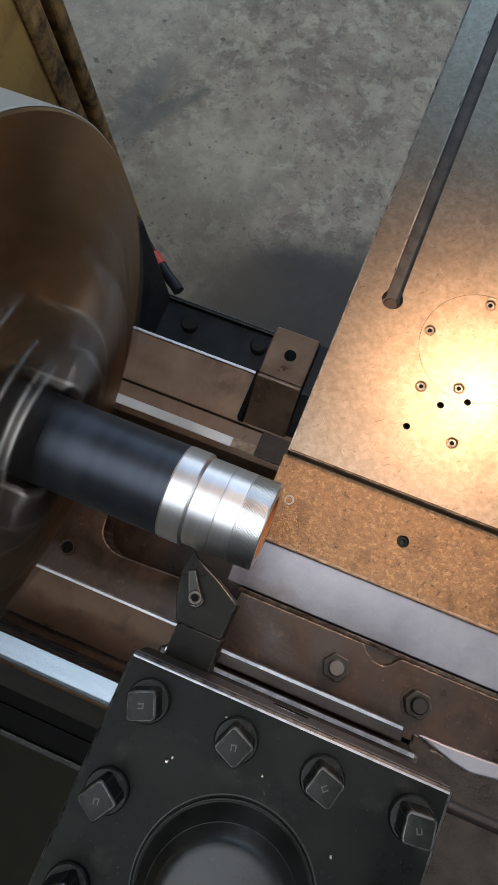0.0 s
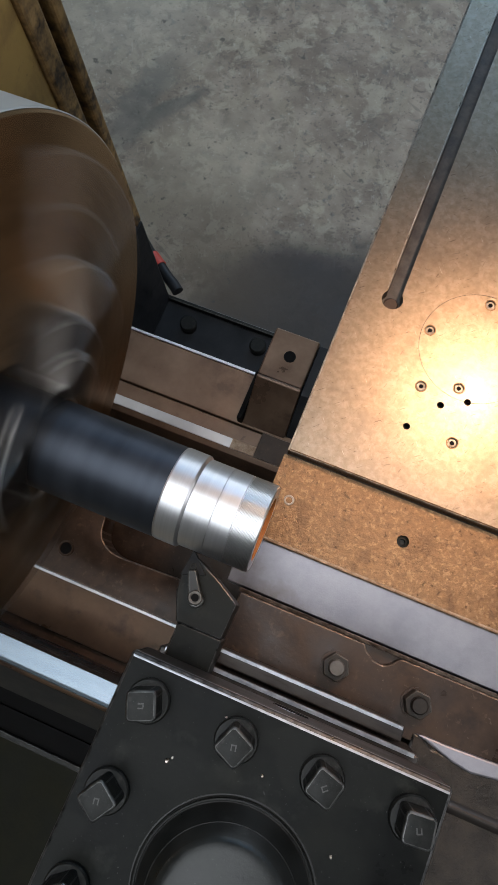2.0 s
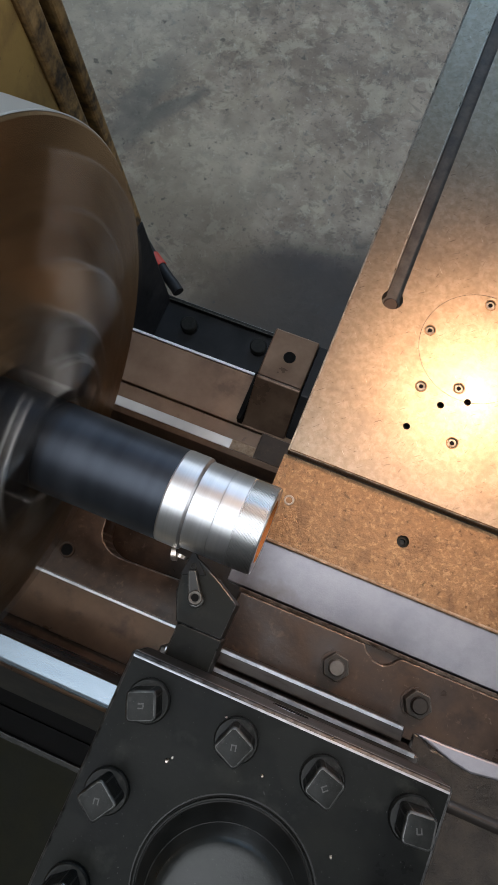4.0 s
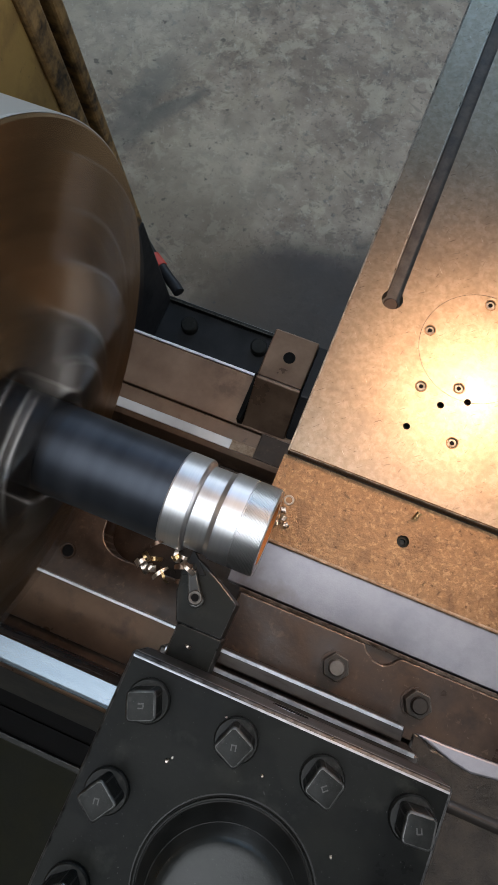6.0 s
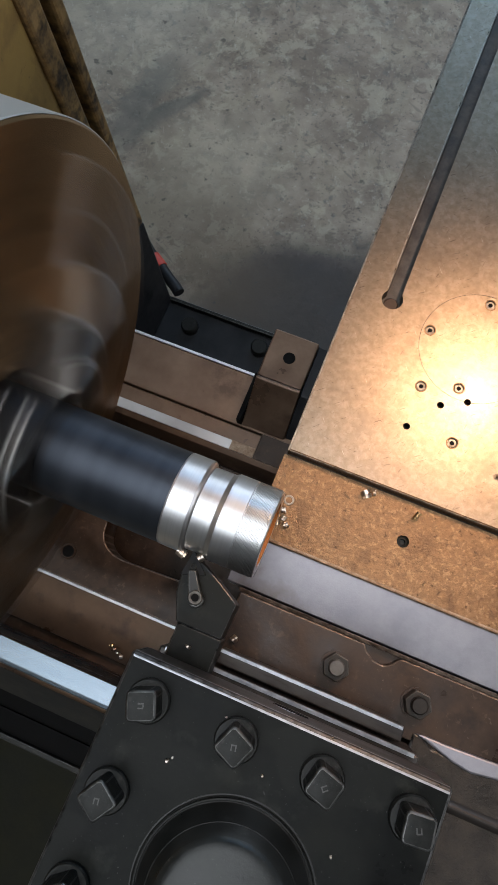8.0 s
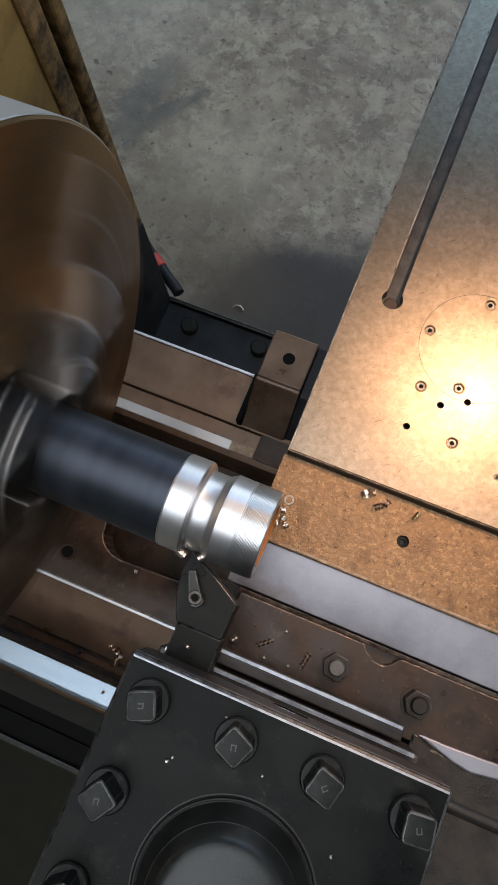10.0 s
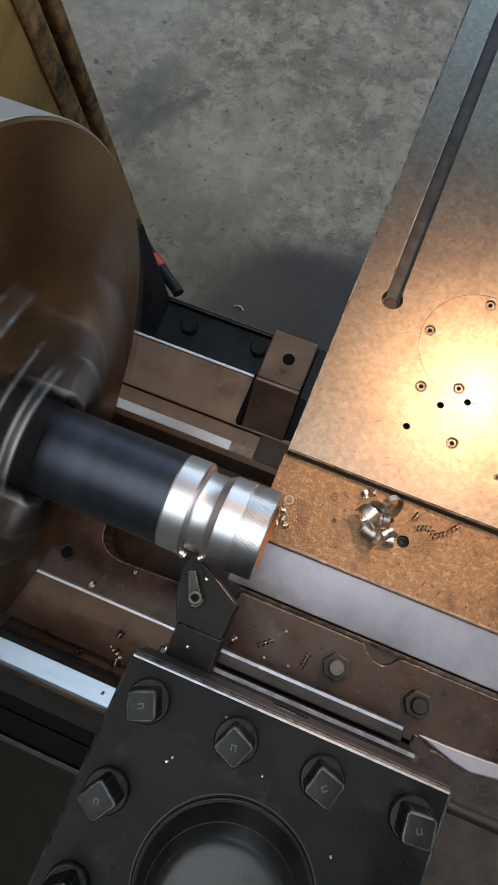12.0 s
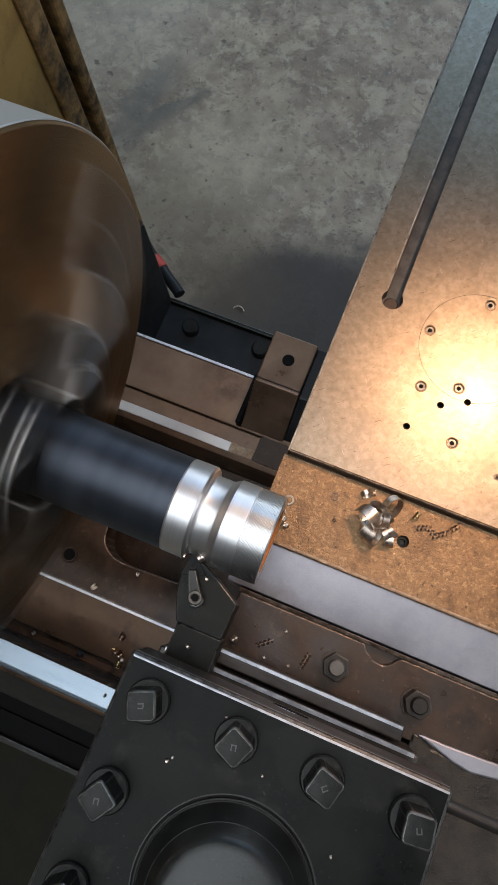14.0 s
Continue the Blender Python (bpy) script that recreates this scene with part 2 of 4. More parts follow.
M = {
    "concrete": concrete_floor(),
    "smear": mat("dull_mark", (0.05, 0.049, 0.045), (0.085, 0.082, 0.075), 0.45, 0.4, 300, 0.1, 900, 0.1),
    "wall": mat("wall_paint", (0.22, 0.22, 0.20), (0.3, 0.3, 0.28), 0.8, 0, 2, 0.1, 50),
    "plate": oiled(scratched(mottled(mat("oily_ground_steel", (0.210, 0.158, 0.106), (0.272, 0.211, 0.150), 0.32, 0.88, 300, 0.09, 1500, 0.015, (0.195, 0.153, 0.112), 11, 0.53), PLATE_STAINS)), 0.16, 0.16),
    "strip": mottled(mat("stained_cast_iron", (0.165, 0.088, 0.038), (0.255, 0.142, 0.064), 0.36, 0.55, 300, 0.55, 650, 0.12, (0.11, 0.054, 0.023), 110, 0.65), STRIP_STAINS),
    "ground": mat("ground_way_steel", (0.255, 0.245, 0.265), (0.335, 0.325, 0.345), 0.42, 0.85, 60, 0.08, 900, 0.06, (0.20, 0.165, 0.15), 12, 0.6),
    "brown": mottled(mat("brown_oiled_iron", (0.027, 0.0145, 0.0077), (0.056, 0.032, 0.0178), 0.40, 0.35, 45, 0.16, 260, 0.14, (0.024, 0.0145, 0.0095), 22, 0.55, spec=0.4), IRON_STAINS),
    "bed": mat("oiled_bed_way", (0.086, 0.048, 0.026), (0.130, 0.078, 0.044), 0.36, 0.5, 24, 0.08, 600, 0.14, (0.060, 0.035, 0.022), 20, 0.53),
    "rearbed": mat("worn_rear_way", (0.130, 0.076, 0.047), (0.215, 0.138, 0.090), 0.38, 0.5, 24, 0.08, 600, 0.14, (0.095, 0.056, 0.036), 18, 0.54),
    "wayedge": mat("rubbed_steel_edge", (0.66, 0.67, 0.69), (0.78, 0.79, 0.81), 0.5, 0.9, 200, 0.1, 900, 0.1, None),
    "polished": mat("polished_steel", (0.40, 0.39, 0.385), (0.47, 0.46, 0.45), 0.38, 1.0, 20, 0.03, 900, 0.03, None),
    "rod": mat("oiled_front_way", (0.145, 0.180, 0.210), (0.205, 0.245, 0.28), 0.26, 0.95, 30, 0.04, 900, 0.05, None, stretch=(0.2, 1, 1)),
    "black": scratched(mat("black_oxide_steel", (0.0028, 0.0032, 0.0026), (0.013, 0.0137, 0.0112), 0.34, 0.0, 26, 0.08, 500, 0.10, (0.027, 0.0278, 0.0230), 40, 0.57, spec=0.08), RUBBED),
    "bolt": scratched(mat("worn_bolt_steel", (0.013, 0.0135, 0.012), (0.027, 0.027, 0.024), 0.45, 0.4, 160, 0.12, 700, 0.12, (0.055, 0.053, 0.047), 120, 0.6, spec=0.25), RUBBED),
    "edge": mat("worn_bright_edge", (0.50, 0.51, 0.53), (0.62, 0.63, 0.65), 0.28, 1.0, 120, 0.02, 900, 0.03, None),
    "dark": mat("dark_oily_paint", (0.008, 0.009, 0.0105), (0.02, 0.021, 0.023), 0.45, 0.0, 25, 0.2, 200, 0.15, None, spec=0.3),
    "tray": mat("dirty_green_tray", (0.010, 0.0105, 0.005), (0.021, 0.0205, 0.0115), 0.6, 0.0, 12, 0.3, 120, 0.15, None, spec=0.12),
    "yellow": mottled(mat("chipped_yellow_paint", (0.46, 0.285, 0.080), (0.55, 0.355, 0.105), 0.5, 0.0, 9, 0.15, 150, 0.1, (0.05, 0.035, 0.02), 42, 0.63), ((14, 0.50, 0.66, (0.26, 0.15, 0.05), 0.6), (90, 0.66, 0.70, (0.05, 0.032, 0.018), 0.8))),
    "grime": mat("rust_brown_grime", (0.09, 0.055, 0.026), (0.52, 0.32, 0.125), 0.6, 0.0, 55, 0.5, 150, 0.1, (0.045, 0.03, 0.018), 28, 0.56),
    "chuck": mat("chuck_steel", (0.43, 0.27, 0.135), (0.51, 0.335, 0.185), 0.27, 0.9, 20, 0.05, 700, 0.06, None),
    "jaw": mat("dark_jaw_steel", (0.150, 0.095, 0.056), (0.21, 0.14, 0.088), 0.38, 0.85, 40, 0.05, 700, 0.08, None),
    "casting": mat("black_brown_casting", (0.022, 0.018, 0.0135), (0.054, 0.044, 0.034), 0.45, 0.2, 90, 0.55, 800, 0.15, (0.075, 0.064, 0.053), 200, 0.62, spec=0.3),
    "chipgold": mat("straw_coloured_chip", (0.32, 0.21, 0.095), (0.5, 0.37, 0.2), 0.3, 1.0, 300, 0.1, 900, 0.1, None),
    "bossblack": mat("boss_black_steel", (0.014, 0.014, 0.0125), (0.028, 0.027, 0.024), 0.36, 0.2, 40, 0.06, 700, 0.14, (0.045, 0.044, 0.04), 90, 0.62, spec=0.3),
    # bright bevels paint the highlight arcs along the jaw steps
    "jawedge": mat("jaw_edge_highlight", (0.38, 0.355, 0.32), (0.46, 0.44, 0.41), 0.4, 0.9, 60, 0.05, 700, 0.05, None),
    # rubbed steel, tinted blue-white to paint in the sky's reflection
    "wornrim": mat("rubbed_rim_with_sky_sheen", (0.31, 0.325, 0.345), (0.49, 0.51, 0.535), 0.34, 0.9, 160, 0.05, 900, 0.06, (0.15, 0.16, 0.17), 45, 0.60),
    "jawtip": mat("worn_jaw_steel", (0.050, 0.042, 0.035), (0.082, 0.070, 0.060), 0.42, 0.8, 40, 0.05, 700, 0.08, None),
    # oily steel, darkened to paint the shade down in the groove
    "groove": mat("shaded_groove_steel", (0.038, 0.031, 0.024), (0.075, 0.063, 0.05), 0.45, 0.3, 120, 0.2, 500, 0.1, (0.03, 0.024, 0.018), 40, 0.58),
    "cap": scratched(mat("worn_cap_steel", (0.018, 0.0185, 0.0165), (0.042, 0.043, 0.039), 0.40, 0.4, 60, 0.1, 700, 0.12, (0.11, 0.107, 0.098), 140, 0.62), RUBBED),
    "slope": mat("blue_black_steel", (0.014, 0.0175, 0.0195), (0.024, 0.0285, 0.031), 0.4, 0.3, 30, 0.05, 500, 0.1, None, spec=0.2),
    "chuckrim": mat("chuck_rim_steel", (0.58, 0.57, 0.53), (0.66, 0.65, 0.61), 0.5, 0.8, 20, 0.05, 700, 0.05, None),
    "pipe": mat("mill_scale_pipe", (0.034, 0.041, 0.052), (0.066, 0.076, 0.093), 0.42, 0.8, 40, 0.05, 600, 0.08, (0.046, 0.045, 0.046), 30, 0.56, stretch=(1, 0.12, 0.12)),
    "turned": mat("freshly_turned_steel", (0.66, 0.665, 0.67), (0.73, 0.735, 0.74), 0.39, 1.0, 60, 0.02, 2500, 0.03, None, stretch=(12, 0.2, 0.2)),
    "thread": mat("threaded_steel", (0.54, 0.54, 0.535), (0.64, 0.64, 0.635), 0.34, 1.0, 60, 0.0, 900, 0.05, None),
    "rust": mat("rusty_bore", (0.38, 0.13, 0.03), (0.5, 0.2, 0.05), 0.7, 0.0, 60, 0.4, 500, 0.1, None),
    "carbide": mat("coated_carbide", (0.006, 0.006, 0.0065), (0.014, 0.0135, 0.0135), 0.46, 0.1, 150, 0.1, 900, 0.1, None, spec=0.12),
    "chip": mat("steel_chip", (0.56, 0.45, 0.35), (0.76, 0.68, 0.60), 0.34, 1.0, 300, 0.1, 900, 0.1, None),
    "chipdark": mat("blued_steel_chip", (0.12, 0.08, 0.06), (0.25, 0.16, 0.11), 0.35, 0.9, 300, 0.1, 900, 0.1, None),
    "wornblack": mat("worn_black_edge", (0.035, 0.036, 0.035), (0.13, 0.13, 0.125), 0.36, 0.85, 260, 0.15, 900, 0.1, None),
    "wornbolt": mat("worn_bolt_edge", (0.065, 0.066, 0.062), (0.18, 0.18, 0.17), 0.38, 0.85, 300, 0.1, 900, 0.1, None),
    "wornplate": mat("worn_table_edge", (0.13, 0.105, 0.078), (0.46, 0.40, 0.33), 0.35, 0.9, 130, 0.3, 900, 0.1, None),
    "wornbrown": mat("worn_iron_edge", (0.06, 0.04, 0.027), (0.24, 0.19, 0.15), 0.36, 0.7, 200, 0.3, 900, 0.1, None),
    # near-black: puts the shade of holes and sockets into colour; also for black parts
    "hole": mat("black_and_hole_shade", (0.003, 0.003, 0.003), (0.006, 0.0055, 0.005), 0.7, 0.0, 60, 0, 500, 0.1, None, spec=0.1),
    "red": mat("red_rubber", (0.55, 0.05, 0.03), (0.62, 0.08, 0.05), 0.5, 0.0, 60, 0.1, 500, 0.1, None),
    "striprim": mat("rubbed_iron_rim", (0.20, 0.12, 0.065), (0.42, 0.31, 0.22), 0.42, 0.6, 240, 0.4, 700, 0.1, (0.14, 0.075, 0.035), 70, 0.55),
    # oily bare steel; also the painted light on post front and lower ridge
    "face": mat("bare_and_lit_steel", (0.034, 0.030, 0.027), (0.070, 0.062, 0.055), 0.36, 0.55, 120, 0.06, 700, 0.08, (0.024, 0.020, 0.017), 60, 0.56, stretch=(0.25, 1, 1)),
    "nut": mat("oily_nut_steel", (0.014, 0.0105, 0.0078), (0.031, 0.025, 0.019), 0.40, 0.6, 200, 0.2, 700, 0.12, (0.03, 0.022, 0.016), 90, 0.56),
    "stud": mat("rubbed_stud_steel", (0.075, 0.067, 0.057), (0.13, 0.117, 0.10), 0.42, 0.6, 260, 0.2, 700, 0.12, (0.08, 0.07, 0.06), 160, 0.6),
}


for key, brushed in (("turned", 0.1), ("thread", 0.1), ("chuck", 0.8)):
    nt = M[key].node_tree
    tg = nt.nodes.new("ShaderNodeTangent")
    tg.direction_type, tg.axis = "RADIAL", "X"
    nt.links.new(tg.outputs[0], nt.nodes["Principled BSDF"].inputs["Tangent"])
    nt.nodes["Principled BSDF"].inputs["Anisotropic"].default_value = brushed
    nt.nodes["Principled BSDF"].inputs["Anisotropic Rotation"].default_value = 0.25


WEAR = {"black": "wornblack", "bolt": "wornbolt", "plate": "wornplate", "brown": "wornbrown", "jaw": "jawedge", "jawtip": "jawedge", "chuck": "chuckrim", "casting": "wornblack", "nut": "stud", "carbide": "bolt", "bossblack": "wornbolt"}
WORN = {M[k].name: M[v] for k, v in WEAR.items()}


# ---- building helpers: coordinates are metres from the spindle axis ----
def thing(name, base, label, category, group="", kind=""):
    ob = new(name)
    ob.location = (base[0], base[1], base[2] + AX)
    ob["base"] = base
    return tagged(ob, label, category, group, kind)


def finish(bm, smooth=None):
    bmesh.ops.recalc_face_normals(bm, faces=bm.faces)
    for f in bm.faces:
        f.smooth = smooth is not None
    if smooth is not None:
        for e in bm.edges:
            if len(e.link_faces) == 2 and e.calc_face_angle(0) > radians(smooth):
                e.smooth = False


def part(name, bm, material, parent, label="", smooth=None, base=None):
    """One mesh under a thing or a part; bm is in axis coordinates, as is base, the origin of the whole thing."""
    top = parent if parent.parent is None else parent.parent
    b = Vector(base) if base is not None else Vector(top["base"])
    finish(bm, smooth)
    bmesh.ops.translate(bm, verts=bm.verts, vec=-b)
    me = bpy.data.meshes.new(name)
    bm.to_mesh(me)
    bm.free()
    me.materials.append(material)
    me.materials.append(WORN.get(material.name, material))
    ob = new(name, me)
    ob.parent = parent
    return tagged(ob, label)


def solo(name, bm, material, base, label, category, group="", kind="", smooth=None):
    """A thing of one mesh."""
    finish(bm, smooth)
    bmesh.ops.translate(bm, verts=bm.verts, vec=-Vector(base))
    me = bpy.data.meshes.new(name)
    bm.to_mesh(me)
    bm.free()
    me.materials.append(material)
    me.materials.append(WORN.get(material.name, material))
    ob = new(name, me)
    ob.location = (base[0], base[1], base[2] + AX)
    ob["base"] = base
    return tagged(ob, label, category, group, kind)


def worn_bevel(b, offset, seg):
    """Rounds all edges; the rounded faces take the worn look, on the jaws a painted highlight."""
    for f in bmesh.ops.bevel(b, geom=b.edges[:], offset=offset, segments=seg, profile=0.5, affect="EDGES")["faces"]:
        f.material_index = 1


def box(x0, x1, y0, y1, z0, z1, bevel=0.0, seg=2, bm=None):
    bm2 = bmesh.new()
    bmesh.ops.create_cube(bm2, size=1)
    bmesh.ops.scale(bm2, vec=(x1 - x0, y1 - y0, z1 - z0), verts=bm2.verts)
    bmesh.ops.translate(bm2, vec=((x0 + x1) / 2, (y0 + y1) / 2, (z0 + z1) / 2), verts=bm2.verts)
    if bevel:
        worn_bevel(bm2, bevel, seg)
    return join(bm, bm2)


def join(bm, bm2):
    if bm is None:
        return bm2
    me = bpy.data.meshes.new("tmp")
    bm2.to_mesh(me)
    bm2.free()
    bm.from_mesh(me)
    bpy.data.meshes.remove(me)
    return bm


def prism(points, z0, z1, bevel=0.0, seg=2, bm=None):
    """An upright prism over a plan outline."""
    b = bmesh.new()
    vs = [b.verts.new((x, y, z0)) for x, y in points]
    f = b.faces.new(vs)
    r = bmesh.ops.extrude_face_region(b, geom=[f])
    bmesh.ops.translate(b, vec=(0, 0, z1 - z0), verts=[v for v in r["geom"] if isinstance(v, bmesh.types.BMVert)])
    if bevel:
        worn_bevel(b, bevel, seg)
    return join(bm, b)


def extrude_x(profile, x0, x1, bevel=0.0, seg=2, bm=None):
    """A bar along the spindle with a closed cross-section of (y, z)."""
    b = bmesh.new()
    f = b.faces.new([b.verts.new((x0, y, z)) for y, z in profile])
    r = bmesh.ops.extrude_face_region(b, geom=[f])
    bmesh.ops.translate(b, vec=(x1 - x0, 0, 0), verts=[v for v in r["geom"] if isinstance(v, bmesh.types.BMVert)])
    if bevel:
        worn_bevel(b, bevel, seg)
    return join(bm, b)


def turn_z(profile, cx, cy, n=32, bm=None, a0=0.0):
    """A body turned about an upright axis; profile of (r, z), from axis to axis or open."""
    b = bmesh.new()
    rings = []
    for r, z in profile:
        rings.append([b.verts.new((cx + r * math.cos(a0 + 2 * math.pi * i / n), cy + r * math.sin(a0 + 2 * math.pi * i / n), z)) for i in range(n)] if r > 1e-6 else [b.verts.new((cx, cy, z))])
    bridge(b, rings, n)
    return join(bm, b)


def turn_x(profile, n=96, bm=None, cy=0.0, cz=0.0, a0=0.0, a1=None):
    """A body turned about the spindle axis; profile of (x, r). a1: an arc only, closed at its ends."""
    b = bmesh.new()
    full = a1 is None
    m = n if full else n + 1
    span = 2 * math.pi if full else a1 - a0
    rings = []
    for x, r in profile:
        rings.append([b.verts.new((x, cy + r * math.cos(a0 + span * i / n), cz + r * math.sin(a0 + span * i / n))) for i in range(m)] if r > 1e-6 else [b.verts.new((x, cy, cz))])
    bridge(b, rings, n, full)
    if not full:
        b.faces.new([k[0] for k in rings])
        b.faces.new([k[-1] for k in rings])
    return join(bm, b)


def bridge(b, rings, n, full=True):
    for p, q in zip(rings, rings[1:]):
        for i in range(n):
            j = (i + 1) % n if full else i + 1
            if len(p) == 1 and len(q) == 1:
                continue
            if len(p) == 1:
                b.faces.new((p[0], q[i], q[j]))
            elif len(q) == 1:
                b.faces.new((p[i], q[0], p[j]))
            else:
                b.faces.new((p[i], q[i], q[j], p[j]))


def hexagon(cx, cy, flat, a=0.0, n=6):
    r = flat / 2 / math.cos(math.pi / n)
    return [(cx + r * math.cos(a + 2 * math.pi * i / n), cy + r * math.sin(a + 2 * math.pi * i / n)) for i in range(n)]


def round_square(cx, cy, flat, r, a):
    """The outline of a square head with rounded corners."""
    out = []
    h = flat / 2 - r
    for k, (sx, sy) in enumerate(((1, 1), (-1, 1), (-1, -1), (1, -1))):
        for i in range(5):
            t = math.pi / 2 * (k + i / 4)
            px, py = sx * h + r * math.cos(t), sy * h + r * math.sin(t)
            out.append((cx + px * math.cos(a) - py * math.sin(a), cy + px * math.sin(a) + py * math.cos(a)))
    return out


def plate_with_holes(outline, z, holes, depth, bm=None):
    """A flat top face over an outline, with round blind holes sunk in it; holes of (x, y, r)."""
    b = bmesh.new()
    vs = [b.verts.new((x, y, z)) for x, y in outline]
    edges = [b.edges.new((vs[i], vs[(i + 1) % len(vs)])) for i in range(len(vs))]
    for hx, hy, hr in holes:
        ring = [b.verts.new((hx + hr * math.cos(2 * math.pi * i / 24), hy + hr * math.sin(2 * math.pi * i / 24), z)) for i in range(24)]
        low = [b.verts.new((v.co.x, v.co.y, z - depth)) for v in ring]
        for i in range(24):
            edges.append(b.edges.new((ring[i], ring[(i + 1) % 24])))
            b.faces.new((ring[i], ring[(i + 1) % 24], low[(i + 1) % 24], low[i]))
        b.faces.new(low)
    bmesh.ops.triangle_fill(b, use_beauty=True, edges=edges, normal=(0, 0, 1))
    return join(bm, b)


RIDES, SADDLE, SPINS = [], [], []   # what goes with the cross slide, with the saddle, with the spindle

# ---- the hall ----
HALL = (-5.0, 6.0, -5.0, 6.6, 5.0)


def build_hall():
    x0, x1, y0, y1, h = HALL
    z = -AX
    solo("floor", box(-40, 40, -40, 40, z - 0.2, z), M["concrete"], (0, 0, z), "worn grey concrete workshop floor with dark stains and the lathe's shade painted in", "floor", kind="structure")
    w = 0.25
    solo("wall_west", box(x0 - w, x0, y0, y1, z, z + h), M["wall"], (x0, 0, z), "plain painted workshop wall", "wall", kind="structure")
    bm = box(x1, x1 + w, y0, -1.4, z, z + h)
    box(x1, x1 + w, 2.2, y1, z, z + h, bm=bm)
    box(x1, x1 + w, -1.4, 2.2, z, z + 2.3, bm=bm)
    box(x1, x1 + w, -1.4, 2.2, z + 4.1, z + h, bm=bm)
    solo("wall_east", bm, M["wall"], (x1, 0, z), "plain painted workshop wall with a high window", "wall", kind="structure")
    solo("wall_south", box(x0, x1, y0 - w, y0, z, z + h), M["wall"], (0, y0, z), "plain painted workshop wall", "wall", kind="structure")
    bm = box(x0, -2.4, y1, y1 + w, z, z + h)
    box(2.0, x1, y1, y1 + w, z, z + h, bm=bm)
    box(-2.4, 2.0, y1, y1 + w, z, z + 2.2, bm=bm)
    box(-2.4, 2.0, y1, y1 + w, z + 4.0, z + h, bm=bm)
    solo("wall_north", bm, M["wall"], (0, y1, z), "plain painted workshop wall with a wide high window", "wall", kind="structure")
    bm = box(x0, -1.65, y0, y1, z + h, z + h + w)
    box(2.2, x1, y0, y1, z + h, z + h + w, bm=bm)
    box(-1.65, 2.2, y0, -3.0, z + h, z + h + w, bm=bm)
    box(0.85, 2.2, -3.0, 1.1, z + h, z + h + w, bm=bm)
    box(-1.65, 2.2, 1.1, 4.1, z + h, z + h + w, bm=bm)
    box(-1.65, -1.2, 4.1, 5.8, z + h, z + h + w, bm=bm)
    box(-1.65, 2.2, 5.8, y1, z + h, z + h + w, bm=bm)
    solo("ceiling", bm, M["wall"], (0, 0, z + h), "plain workshop roof with two skylight openings", "ceiling", kind="structure")


# ---- the lathe: bed, headstock, rear bracket ----
def build_bed():
    X0, X1 = -0.75, 1.6
    bed = thing("lathe_bed", (0, 0, -AX + 0.02), "oil-stained brown cast iron lathe bed with ground ways", "lathe bed")
    rear = part("rear_way", extrude_x([(0.1257, -0.46), (0.1811, -0.46), (0.1811, -0.36), (0.1257, -0.36)], X0, X1, 0.0012), M["rearbed"], bed, "brown oil-stained flat way", base=bed["base"])
    part("way_edge", extrude_x([(0.1812, -0.372), (0.1842, -0.372), (0.1842, -0.3592), (0.1812, -0.359)], X0, X1, 0.0004), M["wayedge"], rear, "bright worn edge")
    part("vee_way", extrude_x([(0.0860, -0.46), (0.1250, -0.46), (0.1250, -0.3640), (0.0985, -0.3640), (0.0930, -0.3665), (0.0860, -0.392)], X0, X1, 0.0008), M["rearbed"], bed, "brown oily inner way")
    part("bright_way", extrude_x([(0.0990, -0.374), (0.1092, -0.374), (0.1092, -0.3620), (0.0990, -0.3628)], X0, X1, 0.0004), M["polished"], bed, "bright ground steel way strip")
    part("rear_wall", box(X0, X1, 0.09, 0.178, -AX + 0.45, -0.461, 0.002), M["brown"], bed, "dark brown side of the bed")
    # front side
    fl = [(X0, -0.0823), (-0.104, -0.0823), (X1, -0.0823), (X1, -0.0425), (-0.06, -0.0425), (-0.1059, -0.0431), (-0.1374, -0.0446), (-0.1607, -0.0455), (-0.1705, -0.0443), (-0.1778, -0.0409), (-0.1835, -0.0362), (-0.187, -0.0301), (-0.1892, -0.0164), (-0.1892, 0.0), (X0, 0.0)]
    fw = part("front_flange", prism(fl, -0.36, -0.32, 0.0012), M["brown"], bed, "brown front flange with a rounded pocket", smooth=35)
    part("flange_hole", turn_z([(0.0056, -0.3192), (0.0050, -0.3188), (0.0, -0.3190)], -0.212, -0.0576, 24), M["hole"], fw, "oily threaded hole", smooth=30)
    part("hole_rim", turn_z([(0.0078, -0.3199), (0.0074, -0.3189), (0.0066, -0.3189), (0.0060, -0.3194), (0.0055, -0.3193)], -0.212, -0.0576, 28), M["brown"], fw, "dark rounded rim", smooth=40)
    part("flange_edge", extrude_x([(-0.0850, -0.325), (-0.0824, -0.325), (-0.0824, -0.3185), (-0.0850, -0.3185)], X0, X1, 0.0004), M["wayedge"], bed, "bright worn edge")
    part("front_slope", extrude_x([(-0.1345, -0.40), (-0.0852, -0.40), (-0.0852, -0.327), (-0.1345, -0.341)], X0, X1, 0.001), M["bed"], bed, "brown oiled sloping way")
    part("pocket_floor", box(X0, X1, -0.060, 0.0855, -0.43, -0.40), M["brown"], bed, "brown oily pocket between the ways")
    part("front_groove", extrude_x([(-0.146, -0.42), (-0.1347, -0.42), (-0.1347, -0.352), (-0.146, -0.349)], X0, X1), M["brown"], bed, "brown groove beside the front way")
